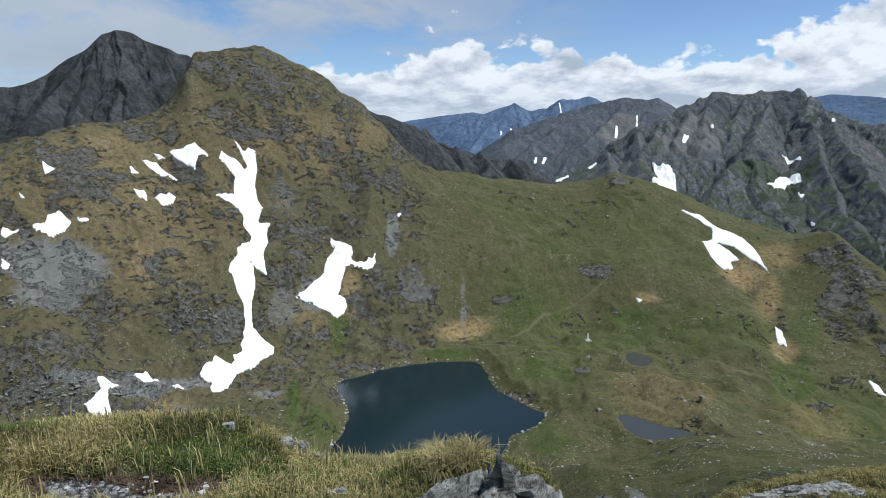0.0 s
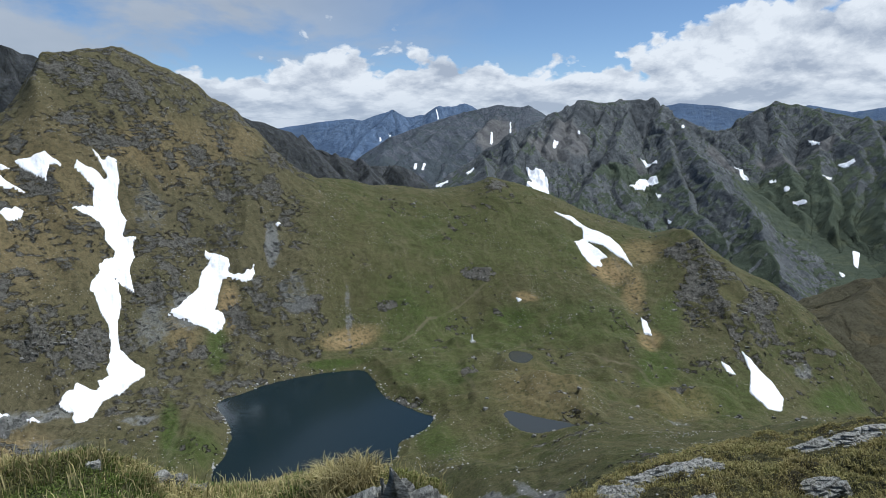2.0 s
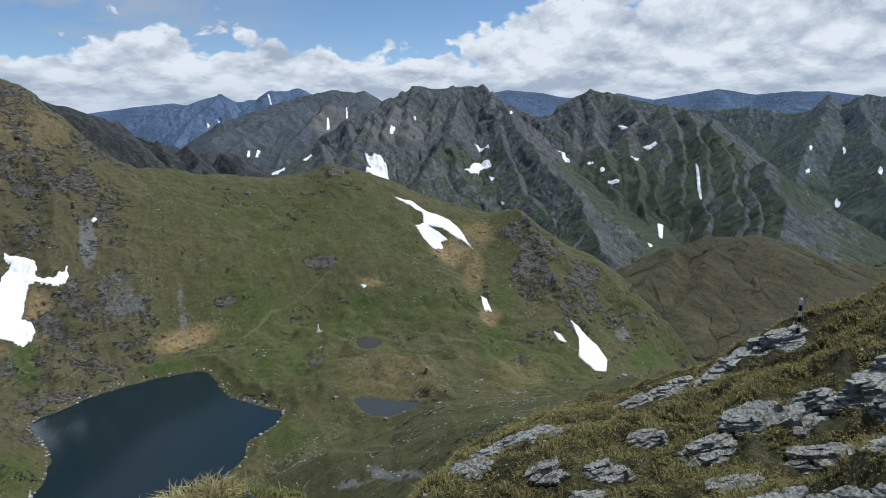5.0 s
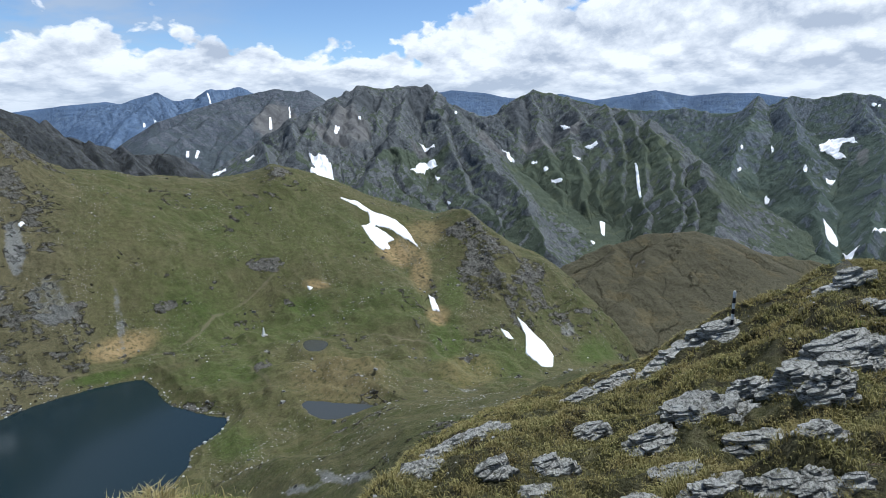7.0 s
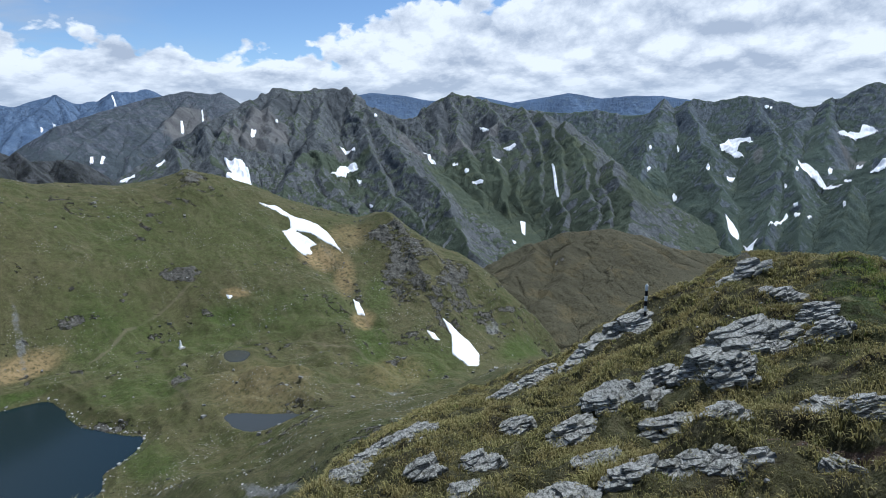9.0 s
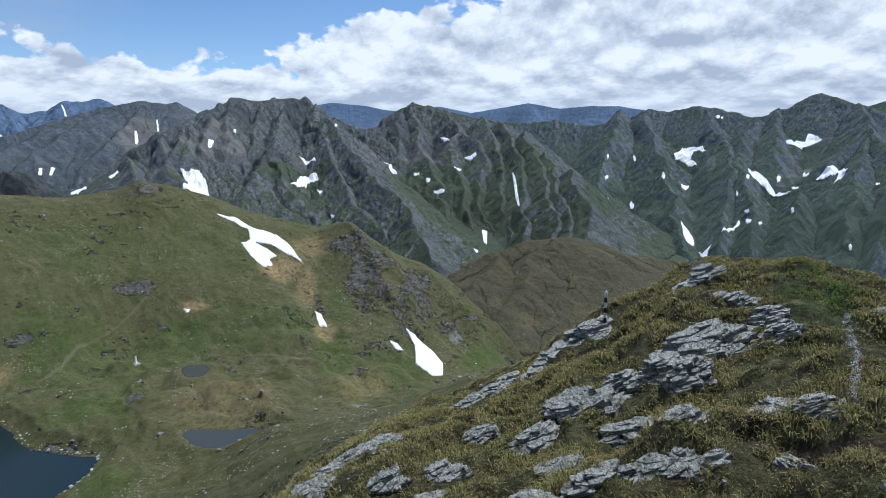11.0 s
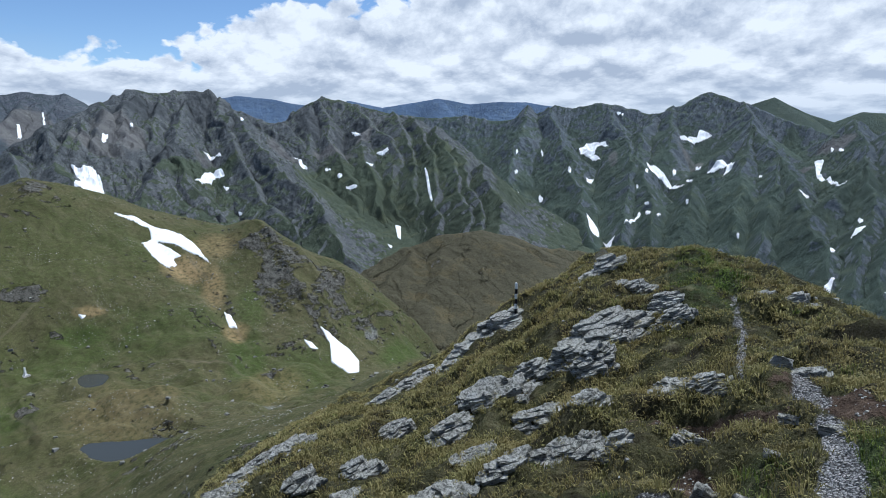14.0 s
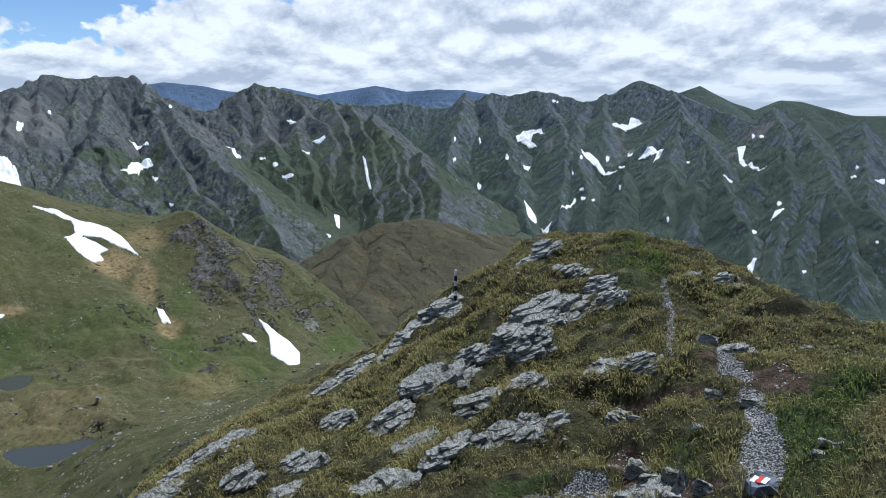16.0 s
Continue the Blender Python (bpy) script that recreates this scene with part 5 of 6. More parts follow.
snow_patch("mountain_4", [(815.3, 2182.9), (839.5, 2196.9), (810.4, 2147.3), (798.6, 2152.7)])
snow_patch("mountain_4", [(1116.9, 2116.6), (1144.8, 2049.2), (1138, 2029.4), (1110.2, 2083.2)])
snow_patch("mountain_4", [(984.1, 1952.3), (1017.9, 1957), (1069.4, 2011.4), (1109.7, 1988.6), (1099.2, 1940.3), (1075.8, 1963.5), (1043.2, 1936.2), (1016.4, 1934.5), (1002.2, 1947.8)])
snow_patch("mountain_4", [(1073.3, 1920.2), (1060.2, 1855.6), (1044.9, 1850.9)])
snow_patch("mountain_4", [(1449.7, 2055.1), (1467.1, 2027.2), (1457.3, 1976.8), (1423.3, 1981.9)])
snow_patch("mountain_5", [(1763.2, 2085.2), (1768.6, 2040), (1709.1, 1957.1), (1746.2, 2045.8)])
snow_patch("mountain_5", [(1716.5, 1889.9), (1739.3, 1860.1), (1751.7, 1850.3), (1743, 1833.7), (1715.1, 1849.7)])
snow_patch("mountain_5", [(1602.5, 1814.6), (1682.9, 1853.1), (1665.7, 1840), (1584.9, 1784.7)])
snow_patch("mountain_5", [(1470.6, 1777.7), (1499.3, 1744.7), (1487.8, 1741.5), (1465.3, 1762.1)])
snow_patch("mountain_5", [(1685.1, 1593.5), (1660.2, 1551.7), (1601.1, 1485.7), (1516.2, 1392.8), (1513.1, 1399.7), (1593.1, 1491.5), (1639, 1541.1)])
snow_patch("mountain_5", [(1420.9, 1473.8), (1424.8, 1450.5), (1352.4, 1376.4), (1352.9, 1392.4)])
snow_patch("mountain_5", [(1297.6, 1381.2), (1299, 1356.9), (1281.8, 1350.7)])
snow_patch("mountain_6", [(2071.8, 1457.1), (2137.8, 1465.9), (2088.7, 1343.7), (2008, 1241.2), (2003.7, 1250.8), (2068.7, 1346.1), (2087.7, 1417.3)])
snow_patch("mountain_6", [(1972.4, 1205.2), (1950.2, 1170.5), (1945.2, 1175.6)])
snow_patch("mountain_6", [(1938.9, 1162.6), (1865.4, 1074.7), (1869.6, 1092.7)])
snow_patch("mountain_6", [(2074.4, 1141.8), (2072.5, 1122), (1995.3, 1044.9), (1969.8, 1030.8), (1916.4, 1022.2), (1967.5, 1070.5)])
snow_patch("mountain_6", [(1958.2, 1016.5), (1905.8, 970.2), (1941.3, 950.8), (1913.5, 952.7), (1869.5, 939.8), (1888.7, 964)])
snow_patch("mountain_6", [(2669.6, 1526.2), (2744.9, 1524.5), (2712.3, 1417.7), (2651.9, 1360.2), (2682.6, 1435.9), (2626.2, 1416.1), (2572.9, 1352.6), (2575.9, 1397.6), (2644.1, 1475.3)])
snow_patch("mountain_6", [(2382, 1321.4), (2446.6, 1317.3), (2380.9, 1293.3), (2360, 1303.4)])
snow_patch("mountain_6", [(2568.4, 1146.7), (2525.4, 1075.8), (2491.9, 1025.3), (2415.8, 913.4), (2412.3, 934.6), (2463.6, 1029.9), (2471.4, 1076.9)])
snow_patch("mountain_6", [(2779.6, 1102), (2864.7, 1088.2), (2863.1, 1049.8), (2909.3, 1058.9), (2888.7, 989.6), (2840.2, 1025.1), (2808.7, 1073.2)])
snow_patch("mountain_6", [(2470.7, 863.7), (2531, 823), (2539.2, 815.9), (2512.1, 772.5), (2444.8, 794.4), (2494, 796.1), (2460, 831.5)])
snow_patch("mountain_6", [(2724.3, 555.8), (2721.2, 521.7), (2641.8, 515.4), (2497.4, 440.5), (2360.7, 370.6), (2463.8, 433.2), (2612.3, 520.6)])
snow_patch("mountain_6", [(1983.6, 299.8), (2028.2, 295.6), (2023.9, 270.3), (1992.7, 278.9)])
snow_patch("mountain_6", [(1690.3, 296), (1724.8, 301.8), (1809.5, 292.7), (1740.7, 289.1), (1693, 282.2)])
snow_patch("mountain_6", [(2250.2, 498.3), (2280.9, 466.1), (2240.6, 469.9)])
snow_patch("mountain_6", [(1977, 949.9), (2127.9, 964), (2113.2, 949.9), (1990.2, 941.7)])
snow_patch("mountain_6", [(2295.2, 80.7), (2483.8, 57.3), (2413.4, 53.2)])
snow_patch("mountain_8", [(841, 3155.8), (854.3, 3158.5), (835.2, 3076.1), (816.1, 3072.8)])
snow_patch("mountain_8", [(965.8, 3240.4), (972, 3235.4), (950.1, 3150), (939.8, 3151.6)])
snow_patch("mountain_9", [(731.9, 4137.6), (742.9, 4133.9), (742, 4032.6), (729.9, 4046.4)])
snow_patch("mountain_8", [(414.3, 2890.9), (426.6, 2890.8), (411.2, 2820.6), (400.7, 2842.2)])
snow_patch("mountain_8", [(458.1, 2912), (473.3, 2907.8), (441.1, 2823.4), (435, 2830.2)])
snow_patch("mountain_4", [(470.7, 2081.9), (498.6, 2091), (502.4, 2080.5), (473.9, 2061.1)])
snow_patch("mountain_4", [(416.5, 2352.3), (458.9, 2355.8), (414.5, 2093.9), (386.6, 2100.9)])
snow_patch("mountain_9", [(351.4, 3983.1), (365.4, 3944.7), (346.8, 3922.7)])
snow_patch("mountain_9", [(412.4, 4005.4), (425.5, 3963.8), (409.8, 3962.9)])
snow_patch("mountain_5", [(1499, 1932.1), (1510.6, 1929.1), (1500.5, 1892.1), (1491.6, 1889.2), (1489.8, 1907.3)])
snow_patch("mountain_5", [(1489.9, 1847.7), (1499.3, 1846.1), (1498.5, 1824.8), (1488.9, 1820), (1479.7, 1825.9)])
snow_patch("mountain_4", [(1486.2, 1901.5), (1504.7, 1904.7), (1511.5, 1893.7), (1491.2, 1893.3)])
snow_patch("mountain_4", [(1494.1, 1929.2), (1505.2, 1931.9), (1512.8, 1925), (1505.6, 1921.9), (1493.4, 1919.7)])
snow_patch("mountain_4", [(1010.5, 1730), (1014.9, 1726.8), (1019.2, 1716), (1014.1, 1713.9), (1009.8, 1720.2)])
snow_patch("mountain_4", [(927.6, 2241.8), (940.3, 2257.2), (939.8, 2240.8), (933.4, 2231.4), (926.2, 2230.4)])
snow_patch("mountain_4", [(1308.6, 2182.3), (1335.9, 2216.2), (1353, 2229.6), (1291.7, 2134.1), (1284.4, 2135.7)])
snow_patch("mountain_6", [(2224.6, 1451.1), (2242.7, 1453.7), (2227.3, 1427.9), (2204.9, 1417), (2201.4, 1426.8)])
snow_patch("mountain_6", [(2396.4, 1691.7), (2426.7, 1707.2), (2419.5, 1691.5), (2405.7, 1683.8), (2386.3, 1679)])
snow_patch("mountain_6", [(2532.8, 1645.3), (2565.4, 1660.6), (2500.3, 1607.6), (2479.5, 1595.9), (2470.9, 1598.8)])
snow_patch("mountain_6", [(2230.9, 1579.7), (2259.5, 1591.7), (2269.9, 1585.6), (2244.9, 1571.5), (2225.2, 1569.1)])
snow_patch("mountain_6", [(2337.2, 1382.7), (2354.1, 1386.2), (2339.9, 1365.4), (2303.8, 1347.5), (2292.3, 1348.6)])
snow_patch("mountain_6", [(2165.6, 965.2), (2168.4, 958.5), (2135.5, 931), (2132, 933), (2136, 945.6)])
snow_patch("mountain_6", [(2289.4, 1055.8), (2297.4, 1056.1), (2284.1, 1042), (2264.2, 1034), (2261.3, 1038.1)])
snow_patch("mountain_6", [(2383.9, 1066.2), (2431.3, 1082), (2450, 1080), (2393.1, 1056.7), (2363.9, 1051.1)])
snow_patch("mountain_6", [(2966.7, 1465.8), (2979.3, 1466.6), (2978.8, 1456.3), (2967.6, 1453.2), (2958.9, 1456.3)])
snow_patch("mountain_6", [(2529.7, 1017.3), (2552.7, 1020), (2550.1, 1006.6), (2521.4, 998), (2509.8, 1003)])
snow_patch("mountain_6", [(2467, 936.7), (2464.9, 925), (2429.1, 894.4), (2421.7, 897.2), (2428.9, 912.7)])
snow_patch("mountain_6", [(2667.7, 976), (2673.4, 968.6), (2504.8, 892.9), (2491, 892.8), (2499.9, 906.7)])
snow_patch("mountain_6", [(2758, 487.1), (2768.6, 481.4), (2731.1, 462.7), (2717.6, 463.7), (2724.9, 473.9)])
snow_patch("mountain_6", [(2787.9, 519.1), (2802, 517.6), (2785.3, 506.5), (2755.7, 502), (2754.6, 508.1)])
snow_patch("mountain_6", [(2143.2, 310.9), (2151.6, 306.8), (2113.8, 292.1), (2093, 291.3), (2096, 298.6)])
snow_patch("mountain_6", [(1714.3, 180.5), (1736.6, 177.1), (1765.3, 171.4), (1735.5, 170.8), (1715.3, 175.4)])
snow_patch("mountain_6", [(2420.1, 137.2), (2424.2, 134.6), (2402, 127.3), (2378.2, 126.7), (2385, 131.3)])
snow_patch("mountain_6", [(2382.6, 147.9), (2367.4, 139), (2340.6, 124.6), (2331.3, 127.7), (2344.2, 138.5)])
snow_patch("mountain_6", [(2116.8, 937.1), (2121.9, 931), (2077.6, 898.1), (2061.5, 895.5), (2065.2, 907)])
snow_patch("mountain_6", [(2078.8, 879.8), (2106.1, 884.7), (2118, 880.2), (2106.1, 878.1), (2080.3, 875.3)])
snow_patch("mountain_6", [(2184.7, 824.7), (2201, 826.3), (2170.4, 807.7), (2148.2, 800.9), (2157.7, 810.4)])
snow_patch("mountain_6", [(2464.5, 674.4), (2474.9, 671.4), (2428.5, 648.7), (2424.5, 650.8), (2424.4, 658.3)])
snow_patch("mountain_6", [(2960.4, 1488.2), (2971.7, 1483.4), (2972.7, 1468.8), (2961.9, 1468.4), (2954.1, 1476.5)])
snow_patch("mountain_6", [(1995.2, 593), (2008.9, 593.2), (2017.6, 589.3), (1998.7, 584.4), (1990.5, 587)])
snow_patch("mountain_6", [(1895.3, 328.6), (1983.4, 339.1), (1981.6, 328.9), (1914.1, 320.3), (1886, 321.8)])
snow_patch("mountain_6", [(1866.8, 45), (1870.3, 41.9), (1868.1, 36), (1863.2, 37.2), (1862.2, 41.6)])


# ---- rocks on the spur ----
def schist_material():
    k = Mat("grey_schist", 0.75)
    seams = k.noise(3.4, 9, 0.7, ((1.6, 1.6, 7.0), (14, -18, 0)), 0.4)
    blotch, lichen = k.noise(2.2, 5), k.noise(7.0, 6, 0.65)
    stone = k.mix(k.step(seams, 0.36, 0.60), (0.070, 0.071, 0.062), (0.38, 0.375, 0.335))
    stone = k.mix(k.step(blotch, 0.5, 0.75), stone, (0.40, 0.40, 0.37))
    stone = k.mix(k.math("MULTIPLY", k.step(lichen, 0.58, 0.7), 0.7), stone, (0.13, 0.13, 0.075))
    chips = k.noise(11.0, 6, 0.7, ((1.0, 1.0, 4.0), (14, -18, 0)), 0.3)
    stone = k.mix(k.math("MULTIPLY", k.step(chips, 0.47, 0.38), 0.75), stone, (0.028, 0.028, 0.026))
    k.colour(stone)
    k.relief([(seams, 0.06), (chips, 0.035), (lichen, 0.015)], 1.0)
    return k.m


SCHIST = schist_material()


def slab(bm, at, wide, deep, thick, turn, rng, cuts=1, taper=1.0):
    """one angular slab: the hull of a jittered box"""
    pts = []
    for sx in (-1, -0.3, 0.4, 1):
        for sy in (-1, 0.1, 1):
            for sz in (-1, 1):
                if abs(sx) < 1 and abs(sy) < 1 and rng.random() < 0.4:
                    continue
                pts.append(Vector((sx * wide / 2 * rng.uniform(0.72, 1.05) * (taper if sz > 0 else 1), sy * deep / 2 * rng.uniform(0.7, 1.1) * (taper if sz > 0 else 1), sz * thick / 2 * rng.uniform(0.6, 1.1))))
    made = [bm.verts.new(at @ turn @ p) for p in pts]
    hull = bmesh.ops.convex_hull(bm, input=made)
    bmesh.ops.delete(bm, geom=[v for v in set(hull["geom_interior"] + hull["geom_unused"]) if isinstance(v, bmesh.types.BMVert)], context="VERTS")
    faces = [f for f in hull["geom"] if isinstance(f, bmesh.types.BMFace) and f.is_valid]
    edges = list({e for f in faces for e in f.edges})
    bmesh.ops.subdivide_edges(bm, edges=edges, cuts=cuts, use_grid_fill=True, fractal=0.9 if cuts == 1 else 1.4, along_normal=0.5, seed=rng.randint(1, 9999))


def rock(x, y, wide, tall, seed):
    """an outcrop: plates of split stone, one bedding, stepping up the slope; a small one is a loose block"""
    rng = random.Random(seed + 50)
    turn = -math.atan2(x, y) + radians(rng.uniform(-14, 14))
    if wide < 0.42:
        bm = bmesh.new()
        g = float(height_on("ground", np.array([x]), np.array([y]))[0])
        lean = Euler((radians(rng.uniform(-24, 4)), radians(rng.uniform(-14, 10)), turn)).to_matrix().to_4x4()
        slab(bm, Matrix.Translation((x, y, g + tall * 0.15)), wide, max(wide * 0.6, 0.1), tall * (1.1 if tall < 1.2 * wide else 1.7), lean, rng, 2, 0.85 if tall < 1.2 * wide else 0.18)
        me = bpy.data.meshes.new("rock")
        bm.to_mesh(me)
        bm.free()
        me.materials.append(SCHIST)
        return tagged(new("rock", me), "grey stone lying in the grass", "rock", group="rocks on the spur")
    wide *= 1.25
    deep = max(min(1.9 * tall, wide * 0.9), 0.5 * wide)
    size = min(max(0.36 * wide, 0.3), 0.85)
    bedding = Euler((radians(rng.uniform(4, 16)), radians(-22 + rng.uniform(-7, 7)), turn)).to_matrix()
    count = int(min(max(6.0 * wide * deep / (size * size * 0.6), 10), 80))
    ob = new("rock")
    ob.matrix_world = Matrix.Translation((x, y, float(height_on("ground", np.array([x]), np.array([y]))[0])))
    u, w, q = np.zeros(count), np.zeros(count), np.zeros(count)
    for i in range(count):
        a, q[i] = rng.uniform(0, 2 * math.pi), math.sqrt(rng.random())
        u[i], w[i] = q[i] * 0.46 * wide * math.cos(a), q[i] * 0.46 * deep * math.sin(a)
    px, py = x + u * math.cos(turn) - w * math.sin(turn), y + u * math.sin(turn) + w * math.cos(turn)
    g = height_on("ground", px, py)
    for i in range(count):
        rise = max(0.0, 1 - q[i] ** 2) * min(tall, 0.9) * 0.40 * rng.uniform(-0.1, 1.0)
        tilt = bedding @ Euler((radians(rng.gauss(0, 3)), radians(rng.gauss(0, 3)), radians(rng.gauss(0, 13)))).to_matrix()
        stretch = Matrix.Diagonal((size * rng.uniform(0.45, 1.5), size * rng.uniform(0.35, 0.85), rng.uniform(0.035, 0.10) * (0.6 + 0.6 * min(wide, 2)), 1))
        piece = new("slab", PLATES[rng.randrange(len(PLATES))])
        piece.parent = ob
        piece.matrix_world = Matrix.Translation((px[i], py[i], g[i] + rise)) @ tilt.to_4x4() @ stretch
    return tagged(ob, "layered grey schist outcrop in the turf", "rock", group="rocks on the spur")


def plate(seed):
    """one split stone of unit size: straight broken edges, a worn rim and an uneven top"""
    rng = random.Random(seed)
    n = rng.randint(5, 8)
    ring = []
    for k in range(n):
        c = 2 * math.pi * (k + rng.uniform(-0.38, 0.38)) / n
        e = 0.5 / max(abs(math.cos(c)), abs(math.sin(c))) * rng.uniform(0.8, 1.0)
        ring.append((math.cos(c) * e, math.sin(c) * e))
    V, F = [], []
    for scale, z in ((0.94, -1.4), (1.0, 0.3), (0.955, 0.5)):
        V += [(cx * scale, cy * scale, z + rng.uniform(-0.08, 0.08)) for cx, cy in ring]
    V.append((rng.uniform(-0.2, 0.2), rng.uniform(-0.15, 0.15), 0.56))
    for k in range(n):
        m = (k + 1) % n
        F += [(k, m, n + m, n + k), (n + k, n + m, 2 * n + m, 2 * n + k), (2 * n + k, 2 * n + m, 3 * n)]
    return mesh_of("slab", V, F, SCHIST, shade=False)


PLATES = [plate(k) for k in range(16)]

# outcrops on the spur: place, width, height
rock(19.16, 14.99, 2.84, 1.41, 0)
rock(16.13, 8.04, 1.75, 1.33, 1)
rock(14.07, 8.17, 0.97, 0.94, 2)
rock(13.40, 7.01, 0.85, 0.73, 3)
rock(14.06, 9.25, 0.70, 0.73, 4)
rock(12.62, 9.34, 1.58, 1.08, 5)
rock(11.44, 6.05, 0.67, 0.42, 6)
rock(16.46, 6.23, 0.80, 0.77, 7)
rock(17.42, 6.97, 0.68, 0.44, 8)
rock(12.49, 4.74, 0.70, 0.40, 9)
rock(12.14, 3.81, 0.60, 0.26, 10)
rock(11.78, 7.54, 0.95, 0.35, 11)
rock(18.37, 17.11, 1.20, 0.72, 12)
rock(16.13, 16.08, 1.09, 0.52, 13)
rock(14.67, 16.07, 1.05, 0.51, 14)
rock(9.46, 14.02, 1.17, 0.60, 15)
rock(8.81, 14.25, 1.00, 0.57, 16)
rock(8.23, 14.58, 1.01, 0.57, 17)
rock(6.58, 12.67, 0.87, 0.44, 18)
rock(8.65, 10.19, 0.81, 0.40, 19)
rock(11.04, 9.66, 1.01, 0.37, 20)
rock(11.29, 11.72, 0.80, 0.32, 21)
rock(8.23, 7.36, 1.02, 0.30, 22)
rock(7.39, 9.17, 0.61, 0.32, 23)
rock(7.18, 10.42, 0.64, 0.31, 24)
rock(9.73, 7.80, 0.75, 0.30, 25)
rock(10.44, 5.54, 0.65, 0.40, 26)
rock(9.97, 6.31, 1.06, 0.31, 27)
rock(8.95, 6.48, 0.67, 0.24, 28)
rock(10.25, 4.90, 0.44, 0.29, 29)
rock(12.89, 2.79, 0.41, 0.22, 30)
rock(12.78, 2.29, 0.43, 0.17, 31)
rock(19.30, 3.78, 0.64, 0.25, 32)
rock(19.09, 4.77, 0.43, 0.21, 33)
rock(13.13, 1.10, 0.24, 0.12, 34)
rock(8.02, 2.38, 0.59, 0.25, 35)
rock(7.88, 1.87, 0.21, 0.28, 36)
rock(7.49, 1.51, 0.24, 0.20, 37)
rock(7.62, 1.90, 0.24, 0.16, 38)
rock(8.75, 2.72, 0.40, 0.24, 39)
rock(10.73, 3.81, 0.38, 0.20, 40)
rock(10.59, 3.39, 0.32, 0.19, 41)
rock(9.99, 1.47, 0.29, 0.11, 42)
rock(9.01, 1.95, 0.27, 0.09, 43)
rock(9.78, 0.80, 0.22, 0.09, 44)
rock(7.91, 0.41, 0.18, 0.08, 45)
rock(19.35, 16.57, 1.06, 0.96, 46)
rock(19.02, 8.61, 0.95, 0.38, 47)
rock(21.29, 11.06, 1.30, 0.35, 48)
rock(0.20, 3.00, 0.58, 0.15, 49)
rock(0.05, 3.10, 0.15, 0.05, 50)
rock(0.45, 3.02, 0.24, 0.07, 51)
rock(0.31, 3.00, 0.15, 0.25, 52)
rock(0.24, 3.09, 0.12, 0.17, 53)
rock(0.54, 3.10, 0.13, 0.12, 54)
rock(0.82, 3.85, 0.24, 0.12, 55)
rock(-1.06, 3.95, 0.13, 0.10, 56)
rock(-0.98, 3.98, 0.14, 0.09, 57)
rock(-0.85, 3.93, 0.13, 0.08, 58)
rock(-1.39, 3.83, 0.10, 0.04, 59)
rock(-0.62, 3.28, 0.16, 0.05, 60)
rock(-1.82, 3.08, 0.09, 0.04, 61)
rock(-2.03, 3.03, 0.08, 0.03, 62)
rock(11.04, 3.85, 0.34, 0.08, 63)
rock(11.02, 3.5, 0.38, 0.07, 64)
rock(8.31, 2.39, 0.34, 0.16, 65)
rock(8.2, 2.06, 0.30, 0.20, 66)
rock(8.12, 0.31, 0.30, 0.07, 67)
rock(10.6, 2.1, 0.36, 0.12, 68)


# ---- grass, stones ----
def blade_material(name, low, high):
    k = Mat(name, 0.6)
    n = k.t.nodes.new("ShaderNodeNewGeometry")
    mixed = k.mix(n.outputs["Random Per Island"], low, high)
    mixed = k.mix(k.step(k.noise(1.1, 3), 0.35, 0.65), mixed, k.mix(0.5, mixed, (0.26, 0.20, 0.085)))
    k.colour(k.mix(k.math("MULTIPLY", k.step(k.noise(1.7, 5, 0.6), 0.48, 0.62), 0.5), mixed, k.mix(0.8, mixed, (0.020, 0.017, 0.008))))
    thin = k.t.nodes.new("ShaderNodeBsdfTranslucent")
    both = k.t.nodes.new("ShaderNodeMixShader")
    both.inputs[0].default_value = 0.4
    k.t.links.new(k.b.inputs["Base Color"].links[0].from_socket, thin.inputs[0])
    k.t.links.new(k.b.outputs[0], both.inputs[1])
    k.t.links.new(thin.outputs[0], both.inputs[2])
    k.t.links.new(both.outputs[0], k.t.nodes["Material Output"].inputs[0])
    return k.m


